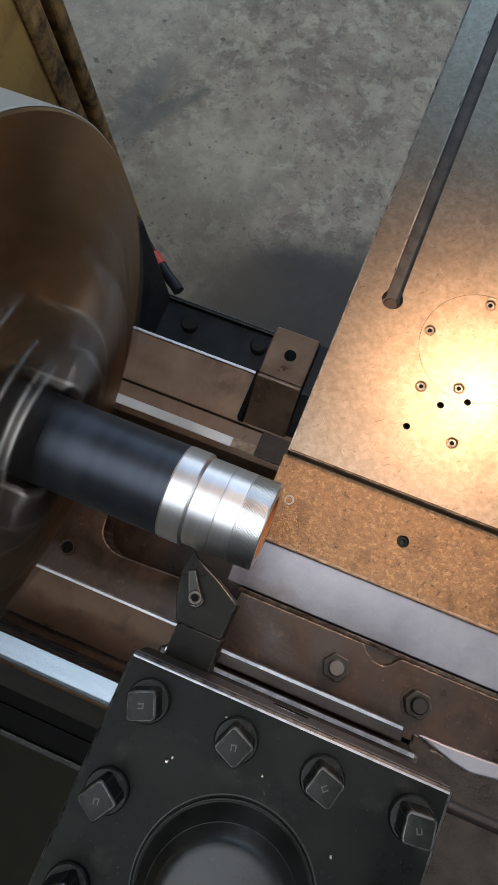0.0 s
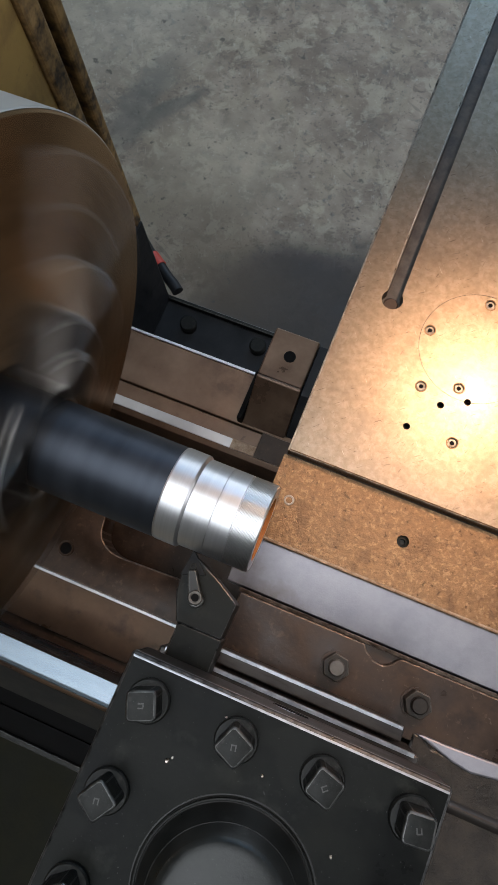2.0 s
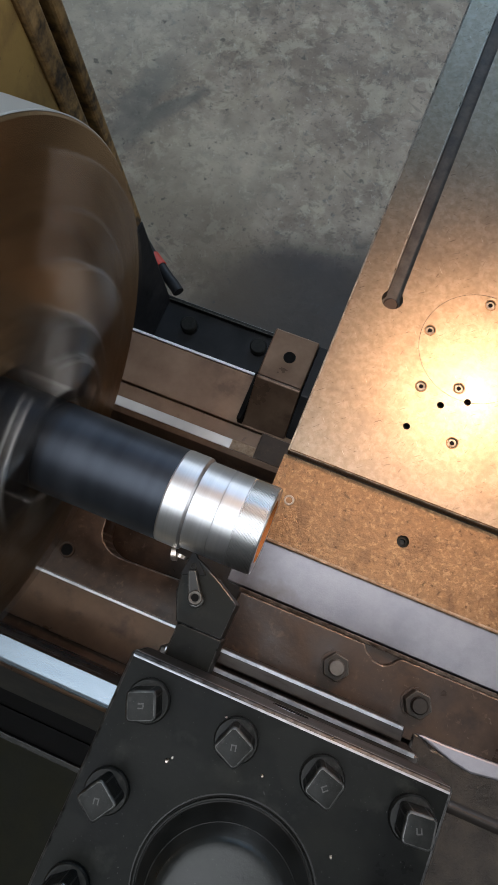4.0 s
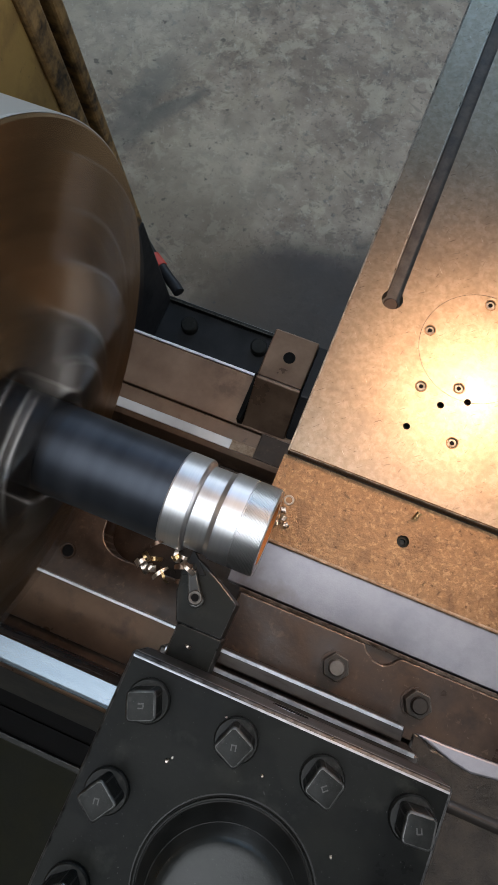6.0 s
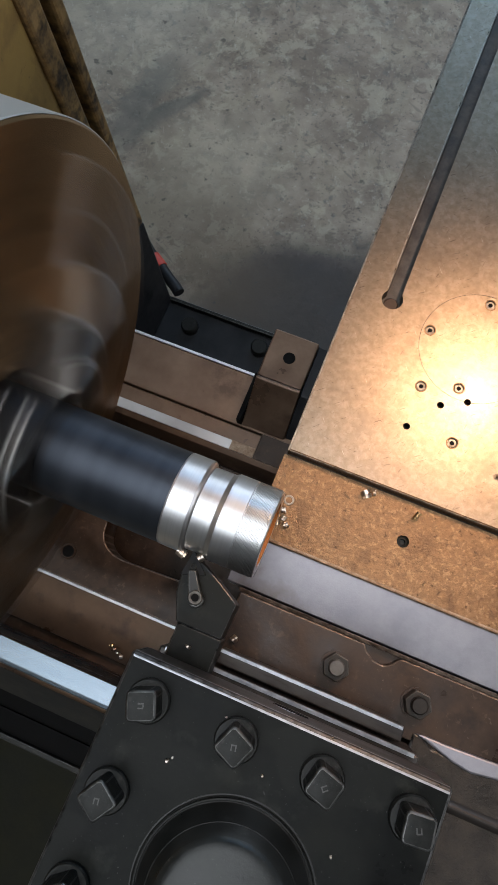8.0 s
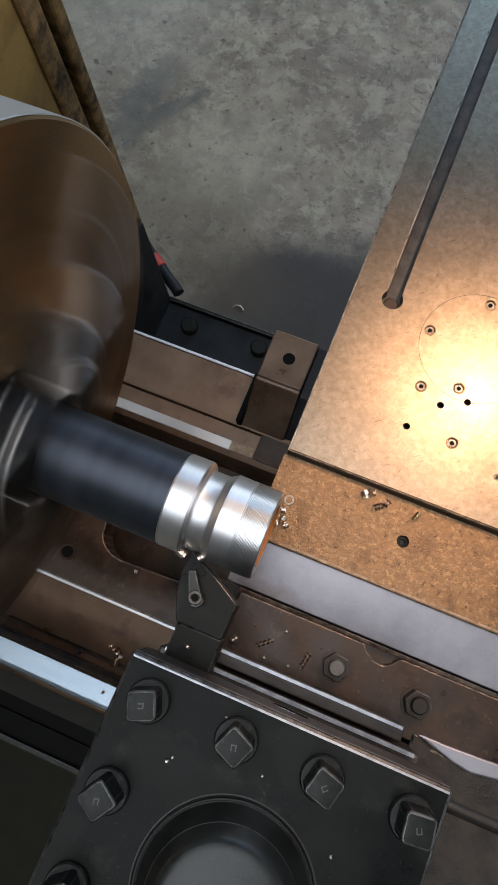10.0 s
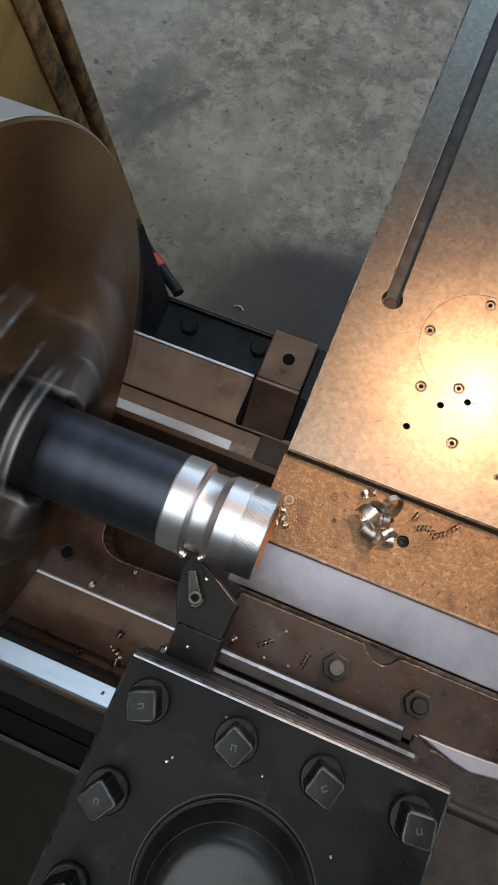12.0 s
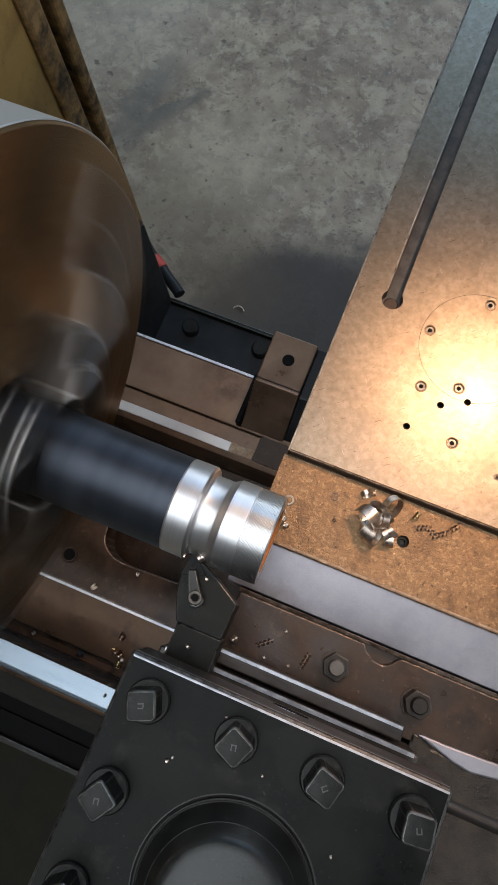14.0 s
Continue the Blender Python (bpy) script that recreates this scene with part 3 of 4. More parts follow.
    fr = part("front_way", extrude_x([(-0.1465, -0.42), (-0.1435, -0.273), (-0.1420, -0.2695), (-0.1590, -0.2695), (-0.1628, -0.2705), (-0.1628, -0.42)][::-1], X0, X1, 0.0006), M["rod"], bed, "polished front way")
    part("way_corner", extrude_x([(-0.1668, -0.42), (-0.1630, -0.42), (-0.1630, -0.2712), (-0.1645, -0.2716), (-0.1668, -0.2740)][::-1], X0, X1, 0.0004), M["bed"], bed, "tan worn corner of the front way")
    part("way_front", extrude_x([(-0.1935, -0.42), (-0.1670, -0.42), (-0.1670, -0.2750), (-0.1935, -0.318)][::-1], X0, X1, 0.0008), M["slope"], bed, "blue-black sloping side of the front way")
    part("front_wall", box(X0, X1, -0.229, -0.1940, -AX + 0.45, -0.405, 0.003), M["hole"], bed, "near-black front of the bed")
    part("front_rail", extrude_x([(-0.2560, -0.405), (-0.2505, -0.405), (-0.2505, -0.399), (-0.2560, -0.399)], X0, X1, 0.001), M["bolt"], bed, "thin worn rail")
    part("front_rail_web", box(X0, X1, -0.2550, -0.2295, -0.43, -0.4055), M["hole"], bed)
    part("chip_tray", box(X0, X1, -0.75, 0.33, -AX + 0.40, -AX + 0.44), M["tray"], bed, "dirty dark green chip tray")
    for x in (-0.6, 1.3):
        part("pedestal", box(x - 0.12, x + 0.25, -0.25, 0.33, -AX - 0.001 + 0.001, -AX + 0.40, 0.01), M["tray"], bed, "dark green pedestal", base=bed["base"])
    # rear bracket with two bolts
    br = thing("rear_bracket", (-0.3, 0.38, -0.905), "black oily bracket with round bolts behind the bed", "bracket")
    part("flange", prism([(-0.4240, 0.335), (-0.17, 0.335), (-0.17, 0.4145), (-0.4119, 0.4145), (-0.4240, 0.405)], -0.905, -0.872, 0.003), M["dark"], br)
    part("rim", extrude_x([(0.4148, -0.905), (0.4220, -0.905), (0.4220, -0.862), (0.4148, -0.862)], -0.424, -0.17, 0.0015), M["bolt"], br, "worn grey rim")
    for x, y in ((-0.3509, 0.3796), (-0.215, 0.3859)):
        part("bolt", turn_z([(0.0, -0.854), (0.013, -0.854), (0.0155, -0.857), (0.0155, -0.872), (0.021, -0.8725), (0.021, -0.875)], x, y, 20), M["bolt"], br, "round black bolt head", smooth=30)
    return bed


def build_headstock():
    hs = thing("headstock", (-0.7, 0, -AX + 0.44), "chipped yellow painted lathe headstock with a grimy edge", "headstock")
    xf = -0.41
    part("casing", box(-1.3, xf, -0.33, 0.362, -0.6005, 0.22, 0.006), M["yellow"], hs)
    part("corner_post", box(-1.3, xf + 0.004, 0.3625, 0.389, -0.6005, 0.22, 0.004), M["grime"], hs, "rust-brown grimy edge")
    part("gap", box(-1.29, xf - 0.02, 0.3895, 0.4045, -0.6005, 0.2), M["hole"], hs, "black gap")
    part("rear_cover", box(-1.3, xf + 0.002, 0.405, 0.421, -0.6005, 0.22, 0.004), M["grime"], hs, "worn beige rear cover")
    part("base", box(-1.3, xf + 0.003, -0.33, 0.4205, -AX + 0.44, -0.601, 0.004), M["dark"], hs, "black oily base")
    part("spindle_nose", turn_x([(-0.415, 0.0), (-0.415, 0.085), (-0.26, 0.085), (-0.26, 0)], 48), M["chuckrim"], hs, "steel spindle nose", smooth=30)
    return hs


# ---- the chuck and the work ----
CX, CR = -0.1690, 0.1544


def build_chuck():
    ch = thing("lathe_chuck", (CX, 0, 0), "spinning steel three-jaw lathe chuck with stepped jaws", "chuck")
    part("body", turn_x([(CX - 0.10, 0.02), (CX - 0.10, CR - 0.002), (CX - 0.098, CR), (CX - 0.0012, CR), (CX, CR - 0.0012), (CX, 0.034), (CX - 0.02, 0.034), (CX - 0.02, 0.02)], 128), M["chuck"], ch, smooth=25)
    part("rim", turn_x([(CX - 0.097, CR + 0.0002), (CX - 0.0972, CR + 0.0008), (CX - 0.0022, CR + 0.0008), (CX - 0.0015, CR + 0.0002)], 128), M["chuckrim"], ch, "bright rim", smooth=25)
    steps = [(0.0243, 0.047, 0.0300), (0.047, 0.064, 0.0240), (0.064, 0.092, 0.0225), (0.092, 0.116, 0.0110), (0.116, 0.140, 0.0095)]
    wj = 0.019
    for name, label, some, material in (("jaw", "stepped hardened jaw", steps[2:], M["jaw"]), ("jaw_tip", "dark gripping end of the jaw", steps[:2], M["jawtip"])):
        pts = [(CX - 0.002, some[0][0])]
        for r0, r1, hgt in some:
            pts += [(CX + hgt, r0), (CX + hgt, r1)]
        pts.append((CX - 0.002, some[-1][1]))
        b = bmesh.new()
        f = b.faces.new([b.verts.new((x, r, -wj)) for x, r in pts])
        r = bmesh.ops.extrude_face_region(b, geom=[f])
        bmesh.ops.translate(b, vec=(0, 0, 2 * wj), verts=[v for v in r["geom"] if isinstance(v, bmesh.types.BMVert)])
        worn_bevel(b, 0.0014, 2)
        for k in range(3):
            c = b.copy()
            bmesh.ops.rotate(c, verts=c.verts, cent=(0, 0, 0), matrix=Matrix.Rotation(radians(120 * k), 3, "X"))
            part(name, c, material, ch, label, smooth=30)
        b.free()
    SPINS.append(ch)
    wk = thing("workpiece", (-0.06, 0, 0), "dark steel pipe with a bright turned and threaded end", "workpiece")
    part("pipe", turn_x([(CX - 0.05, 0.0165), (CX - 0.05, 0.0241), (-0.0719, 0.0241)], 96), M["pipe"], wk, "dark mill-scale pipe wall", smooth=30)
    prof = [(-0.0719, 0.0241), (-0.0718, 0.02405), (-0.0712, 0.0243), (-0.0602, 0.0243), (-0.0596, 0.0239), (-0.0590, 0.0232), (-0.0587, 0.0220), (-0.0583, 0.0212), (-0.0577, 0.0207), (-0.0568, 0.0205), (-0.0500, 0.02055), (-0.0495, 0.0207), (-0.0462, 0.0226), (-0.0457, 0.0229), (-0.0357, 0.0229), (-0.0354, 0.0226), (-0.0351, 0.0226)]
    part("turned_end", turn_x(prof, 128), M["turned"], wk, "bright turned steel with a rounded groove", smooth=20)
    th = [(-0.0351, 0.0226)]
    x = -0.0349
    while x < -0.0232:
        th += [(x, 0.0229), (x + 0.00035, 0.0229), (x + 0.00045, 0.02255), (x + 0.00058, 0.02255)]
        x += 0.00066
    th += [(-0.0227, 0.0226), (-0.0222, 0.0221), (-0.0222, 0.0166)]
    part("thread", turn_x(th, 96), M["thread"], wk, "fine machined thread")
    part("bore", turn_x([(-0.0222, 0.0166), (-0.0224, 0.0164), (CX - 0.05, 0.0164), (CX - 0.05, 0.0)], 64), M["rust"], wk, "orange rusty bore", smooth=30)
    SPINS.append(wk)
    return ch, wk


# ---- the saddle, which slides along the bed ----
def build_saddle():
    sd = thing("saddle", (0.1, 0.06, -0.359), "dark cast iron lathe saddle lying on the bed", "saddle")
    part("casting", box(-0.028, 0.42, -0.135, 0.24, -0.318, -0.15, 0.004), M["brown"], sd)
    part("front_shoe", box(-0.02, 0.42, -0.20, -0.146, -0.2690, -0.16, 0.003), M["brown"], sd)
    blk = part("wiper_block", box(-0.1095, -0.0625, 0.1735, 0.2260, -0.372 + 0.0125, -0.322, 0.0015), M["rearbed"], sd, "brown square block with a drilled hole")
    sec = [(0.1275, -0.3585), (0.1733, -0.3585), (0.1733, -0.3225), (0.1700, -0.3225)]
    part("wiper_nose", extrude_x(sec, -0.1095, -0.0625, 0.0012), M["rearbed"], sd, "dark sloping nose of the block")
    # dark piece added where the block's right side falls into shadow
    part("block_side_shade", extrude_x([(0.1300, -0.3585), (0.2255, -0.3585), (0.2255, -0.3300), (0.1700, -0.3300)], -0.0623, -0.0465, 0.001), M["dark"], sd, "block side blackened for the lamp's shadow")
    part("block_hole", turn_z([(0.0062, -0.3219), (0.0059, -0.3214), (0.0050, -0.3217), (0, -0.32185)], -0.0855, 0.2005, 24), M["hole"], blk, "drilled hole", smooth=30)
    # added dark sheet: stands for the saddle's shadow across the bright way
    part("way_shade", box(-0.0860, -0.0285, 0.0985, 0.1262, -0.3615, -0.3590, 0.0006), M["brown"], sd, "dark sheet over the inner way for the saddle's shadow")
    # added lighter sheet: paints the lamp's orange patch before that shadow
    part("lit_way_patch", box(-0.1125, -0.0862, 0.0988, 0.1095, -0.3617, -0.3608, 0.0002), M["striprim"], sd, "orange-brown sheet for the lamplit patch of the inner way")
    part("felt_wiper", box(-0.1150, -0.1097, 0.1270, 0.1815, -0.3590, -0.343, 0.001), M["hole"], sd, "black felt wiper")
    SADDLE.append(sd)
    return sd


# ---- the cross slide and what it carries ----
def build_cross_slide():
    cs = thing("cross_slide", (0.1, 0.1, -0.149), "oily brown steel cross slide with a grooved table", "cross slide")
    XL, XR, Y0, Y1, Z = -0.0318, 0.34, 0.0533, 0.62, -0.06
    screws = [(0.0216, 0.1555), (0.0507, 0.1842), (0.0283, 0.1195), (0.0496, 0.1263), (0.0566, 0.0928)]
    plain = [(0.0428, 0.1123), (0.0571, 0.1198), (0.0284, 0.0927)]
    # table: two fields beside the groove, joined by its floor
    gx0, gx1, gy = -0.0112, -0.0020, 0.1664
    gc, gr = (gx0 + gx1) / 2, 0.0066
    half = math.asin((gx1 - gx0) / 2 / gr)
    arc = [math.pi / 2 - half - (2 * math.pi - 2 * half) * k / 20 for k in range(21)]
    key = [(gc + gr * math.cos(a), gy + gr * math.sin(a)) for a in arc]
    line = [(XL + 0.0012, Y0 + 0.0012), (XR - 0.001, Y0 + 0.0012), (XR - 0.001, Y1), (gx1, Y1)] + key + [(gx0, Y1), (XL + 0.0012, Y1)]
    b = plate_with_holes(line, Z, [(x, y, 0.0029) for x, y in screws] + [(x, y, 0.0021) for x, y in plain], 0.008)
    top = part("table", b, M["plate"], cs, "oily brown steel table")
    part("table_body", extrude_x([(Y0, -0.0770), (Y1, -0.0770), (Y1, Z - 0.0110), (Y0, Z - 0.0110)], XL, XR), M["plate"], cs)
    b = extrude_x([(Y0, Z - 0.0109), (Y0 + 0.0012, Z - 0.0109), (Y0 + 0.0012, Z), (Y0 + 0.0003, Z - 0.0010)], XL, XR)
    part("front_edge", b, M["strip"], cs)
    b = box(XL, XL + 0.0012, Y0 + 0.0012, Y1, Z - 0.0109, Z - 0.0004)
    part("side_edge", b, M["plate"], cs)
    b = box(XL - 0.0002, XL + 0.0010, Y0, Y1, Z - 0.0014, Z + 0.0002, 0.0004, 1)
    part("worn_side", b, M["wornplate"], cs, "chipped and rubbed edge")
    b = box(XL + 0.0012, XR, Y0 - 0.0001, Y0 + 0.0006, Z - 0.0010, Z + 0.00015, 0.0003, 1)
    part("worn_front", b, M["wornplate"], cs, "rubbed edge")
    g = box(gx0 - 0.0004, gx0, gy + 0.005, Y1, Z - 0.0109, Z - 0.0002)
    box(gx1, gx1 + 0.0004, gy + 0.005, Y1, Z - 0.0109, Z - 0.0002, bm=g)
    part("groove_side", g, M["groove"], top, "oily groove wall darkened for its shade")
    # bright strip added to paint the highlight along the groove's left edge
    part("groove_lip", box(gx0 - 0.0010, gx0 - 0.0004, gy + 0.0065, Y1, Z - 0.0006, Z + 0.00015), M["wornplate"], top, "bright strip for the highlight on the groove edge")
    part("groove_floor", box(gx0 - 0.003, gx1 + 0.003, gy - 0.008, Y1, Z - 0.0108, Z - 0.0100), M["groove"], top, "oily groove floor with its shade painted in")
    b = bmesh.new()
    walls = [[b.verts.new((x, y, zz)) for x, y in key] for zz in (Z, Z - 0.0105)]
    for q in range(20):
        b.faces.new((walls[0][q], walls[0][q + 1], walls[1][q + 1], walls[1][q]))
    part("groove_end", b, M["groove"], top, "round end of the groove", smooth=40)
    part("groove_pin", turn_z([(0.0046, Z - 0.0100), (0.0046, Z - 0.0058), (0.0040, Z - 0.0052), (0, Z - 0.0052)], gc, gy - 0.0012, 20), M["brown"], top, "oily pin in the groove", smooth=30)
    # inlaid disc, marked by a fine joint
    part("inlaid_disc", turn_z([(0.0353, Z + 0.0001), (0.03518, Z + 0.00025), (0.03505, Z + 0.0001)], 0.0518, 0.1545, 72), M["brown"], top, "fine joint of a round inlay", smooth=30)
    for x, y in screws:
        sc = part("cap_screw", turn_z([(0.0027, Z - 0.0050), (0.0027, Z - 0.0009), (0.0024, Z - 0.0006), (0.0014, Z - 0.0006), (0.0013, Z - 0.003), (0, Z - 0.003)], x, y, 20), M["wornplate"], top, "small socket cap screw", smooth=30)
        part("socket", turn_z([(0.00135, Z - 0.0005), (0.0012, Z - 0.00045), (0, Z - 0.0005)], x, y, 12), M["hole"], top, "dark socket")
        part("rim", turn_z([(0.0037, Z + 0.0001), (0.0036, Z + 0.0003), (0.0031, Z + 0.0003), (0.0029, Z - 0.0004)], x, y, 24), M["strip"], top, "dirty counterbore edge", smooth=30)
    # a near-black lining paints the darkness down each hole
    for x, y in plain:
        part("drilled_hole", turn_z([(0.00205, Z - 0.0005), (0.00205, Z - 0.0070), (0, Z - 0.0070)], x, y, 20), M["hole"], top, "drilled hole lined in near-black for its shade", smooth=30)
    # stained strip in front of the table
    Zs = -0.0665
    b = plate_with_holes([(-0.0330, -0.0002), (XR, -0.0002), (XR, Y0 - 0.0015), (-0.0330, Y0 - 0.0015)], Zs, [(0.0499, 0.0285, 0.0036)], 0.009)
    st = part("stained_strip", b, M["strip"], cs, "rough rust-brown strip with oil stains")
    b = box(-0.0332, XR, -0.0004, Y0 - 0.0015, -0.085, Zs - 0.0092)
    box(-0.0332, -0.0330, -0.0004, Y0 - 0.0015, Zs - 0.0095, Zs, bm=b)
    part("strip_body", b, M["strip"], cs)
    part("strip_screw", turn_z([(0.0034, Zs - 0.008), (0.0033, Zs - 0.0025), (0.0016, Zs - 0.0020), (0.0014, Zs - 0.004), (0, Zs - 0.004)], 0.0499, 0.0285, 20), M["bolt"], st, "oily screw in a hole", smooth=30)
    part("strip_plug", turn_z([(0.0032, Zs + 0.0001), (0.0029, Zs + 0.0007), (0.0021, Zs + 0.0007), (0.0018, Zs - 0.0005), (0, Zs - 0.0005)], -0.0204, 0.0264, 24), M["wornplate"], st, "small bright plug ring", smooth=30)
    part("strip_edge", extrude_x([(0.0012, -0.0690), (0.0012, -0.06644), (0.0003, -0.06644), (-0.0006, -0.0668), (-0.0011, -0.0675), (-0.0011, -0.0690)], -0.0325, XR), M["striprim"], st, "rounded rubbed edge", smooth=60)
    part("joint", box(-0.0310, XR, Y0 - 0.0016, Y0 - 0.0001, -0.085, -0.0690), M["brown"], cs, "dark oily joint")
    # ground way and the dark ledge below it
    part("ground_way", extrude_x([(-0.0310, -0.095), (-0.0005, -0.095), (-0.0005, -0.0674), (-0.0016, -0.0680), (-0.0300, -0.0752)], -0.0375, XR, 0.0005), M["ground"], cs, "bluish ground steel way")
    part("way_lip", extrude_x([(-0.0334, -0.1), (-0.0311, -0.1), (-0.0311, -0.0762), (-0.0334, -0.0772)], -0.0290, XR, 0.0003), M["wornbrown"], cs, "worn lip")
    lx = [(-0.0278, -0.0335), (0.0487, -0.0335), (0.0507, -0.0338), (0.0534, -0.0374), (0.0585, -0.0406), (0.0643, -0.0410), (0.0687, -0.0384), (0.0717, -0.0342), (0.0746, -0.0335), (XR, -0.0335), (XR, -0.0735), (-0.0278, -0.0735)]
    lg = part("ledge", prism(lx[::-1], -0.105, -0.0775, 0.0010), M["brown"], cs, "dark brown ledge with a half-round notch")
    part("notch_floor", box(0.045, 0.08, -0.048, -0.0332, -0.106, -0.0830), M["brown"], cs)
    part("base", box(-0.0285, XR, -0.20, 0.6, -0.149, -0.1065, 0.002), M["brown"], cs)
    part("core", box(-0.0300, XR, 0.0, 0.6, -0.1064, -0.0853), M["brown"], cs)
    for x, y, a in ((0.0390, -0.0519, 0.90), (0.0880, -0.0533, 0.98)):
        nt = thing("hex_nut", (x, y, -0.0775), "oily steel hex nut on a stud", "nut", "nuts on the ledge")
        part("nut", prism(hexagon(x, y, 0.0140, a), -0.0774, -0.0675, 0.0007), M["nut"], nt)
        part("washer", turn_z([(0.0087, -0.0774), (0.0087, -0.0764), (0.0050, -0.0763)], x, y, 24), M["brown"], nt, smooth=30)
        part("stud", turn_z([(0.0047, -0.0774), (0.0047, -0.0642), (0.0040, -0.0634), (0, -0.0634)], x, y, 24), M["stud" if x < 0.05 else "nut"], nt, "worn stud end", smooth=30)
        RIDES.append(nt)
    # compound slide beside the tool post
    cp = thing("compound_slide", (0.2, -0.12, -0.1063), "dark cast compound slide with a worn bright ridge", "slide")
    part("casting", prism([(0.0916, -0.0683), (0.0980, -0.0683), (0.1039, -0.0727), (0.3400, -0.0742), (0.3400, -0.2359), (-0.0392, -0.2359), (-0.0392, -0.0771), (0.0916, -0.0771)][::-1], -0.1062, -0.0765, 0.0015), M["casting"], cp)
    part("bright_ridge", prism([(0.0931, -0.0685), (0.0970, -0.0675), (0.1104, -0.0675), (0.3400, -0.0556), (0.3400, -0.0683), (0.1425, -0.0742), (0.1266, -0.0765), (0.1152, -0.0747), (0.1072, -0.0723)][::-1], -0.1061, -0.0748, 0.0012), M["ground"], cp, "bright worn ridge")
    # lighter than the casting: the ridge's highlight is put into its colour
    part("lower_ridge", extrude_x([(-0.1008, -0.0770), (-0.0928, -0.0770), (-0.0946, -0.0745), (-0.0962, -0.0737), (-0.0979, -0.0743)], 0.07, 0.34, 0.0008), M["face"], cp, "rounded ridge made lighter for its highlight")
    RIDES.extend([cs, cp])
    return cs


TX0, TX1, TY0, TY1, TZ = -0.0532, 0.0887, -0.2140, -0.0732, 0.040


def build_tool_post():
    tp = thing("tool_post", (0.018, -0.1436, -0.0848), "black oxide square four-way tool post with many bolts", "tool post")
    part("top_plate", prism([(TX0, TY1), (TX0 - 0.0030, TY0), (TX1, TY0), (TX1, TY1)], 0.012, TZ, 0.0014), M["black"], tp)
    arc = [(TY1 - 0.0024 + 0.0026 * math.sin(q), TZ - 0.0024 + 0.0026 * math.cos(q)) for q in [math.pi / 2 * k / 6 for k in range(7)]]
    # worn edge whose colour also carries the painted sky highlight
    part("worn_edge", extrude_x([(TY1 - 0.0026, TZ - 0.0030)] + arc, TX0 + 0.0012, TX1 - 0.0012), M["wornrim"], tp, "bright worn edge", smooth=40)
    lens = [(0.0190 + 0.0080 * math.cos(q), 0.0200 + 0.0026 * math.sin(q)) for q in [math.pi * k / 12 for k in range(24)]]
    for name, k, y, m in (("slot_rim", 1.12, 0.0003, "edge"), ("slot", 1.0, 0.0006, "hole")):
        b = bmesh.new()
        f = b.faces.new([b.verts.new((0.0190 + (u - 0.0190) * k, TY1 - 0.002, 0.02 + (w - 0.02) * k)) for u, w in lens])
        r = bmesh.ops.extrude_face_region(b, geom=[f])
        bmesh.ops.translate(b, vec=(0, 0.002 + y, 0), verts=[v for v in r["geom"] if isinstance(v, bmesh.types.BMVert)])
        part(name, b, M[m], tp, "dark slot with a bright rim")
    # brown-grey overlay puts the machine lamp's light on the black front face
    part("front_face", box(TX0 + 0.0022, TX1 - 0.0022, TY1 - 0.0006, TY1 + 0.0002, 0.0130, TZ - 0.0031), M["face"], tp, "front face with the lamp's warm light painted in brown-grey")
    part("core", box(-0.0250, 0.0610, -0.1870, -0.1000, -0.028, 0.0119), M["black"], tp)
    part("bottom_plate", box(TX0 + 0.001, TX1 - 0.001, TY0, TY1 - 0.0008, -0.062, -0.0260, 0.0010), M["face"], tp)
    part("worn_lower_edge", extrude_x([(TY1 - 0.0024, -0.0259), (TY1 - 0.0024, -0.0250), (TY1 - 0.0007, -0.0250), (TY1 - 0.0003, -0.0256), (TY1 - 0.0003, -0.0275), (TY1 - 0.0007, -0.0275)], TX0 + 0.004, TX1 - 0.004), M["wornrim"], tp, "bright worn edge")
    part("foot", box(-0.03, 0.066, -0.19, -0.09, -0.0848, -0.062), M["black"], tp)
    part("guide_bar", box(-0.0235, 0.0790, -0.0725, -0.0650, -0.062, -0.0375, 0.0009), M["face"], tp, "bare grey-brown spare bar")
    part("guide_edge", extrude_x([(-0.0664, -0.0374), (-0.0664, -0.0366), (-0.0649, -0.0366), (-0.0645, -0.0372), (-0.0645, -0.0390), (-0.0649, -0.0390)], -0.0235, 0.0780), M["wornrim"], tp, "bright edge")
    # crown with the clamping boss
    part("boss_seat", turn_z([(0.0375, 0.0399), (0.0375, 0.0403), (0.0371, 0.0404), (0.0366, 0.0402), (0.0363, 0.0399)], 0.0180, -0.1450, 72), M["bossblack"], tp, "thin edge of the seat", smooth=40)
    boss = part("boss", turn_z([(0.0361, 0.0398), (0.0361, 0.0408), (0.0358, 0.0412), (0.0352, 0.0412), (0.0345, 0.0415), (0.0330, 0.0450), (0.0312, 0.0490), (0.0300, 0.0512), (0.0297, 0.0513), (0.0290, 0.0522), (0.0276, 0.0548), (0.0263, 0.0562), (0.0200, 0.0562)], 0.0180, -0.1450, 72), M["bossblack"], tp, "round black clamping boss", smooth=24)
    part("boss_edge", turn_z([(0.0361, 0.0411), (0.0359, 0.0414), (0.0353, 0.0415), (0.0350, 0.0413)], 0.0180, -0.1450, 72), M["bolt"], boss, "worn lower edge", smooth=40)
    part("boss_cap", turn_z([(0.0263, 0.0563), (0.0255, 0.0572), (0.0240, 0.0579), (0.0215, 0.0585), (0.0, 0.0592)], 0.0180, -0.1450, 72), M["cap"], tp, "worn steel cap of the boss", smooth=30)
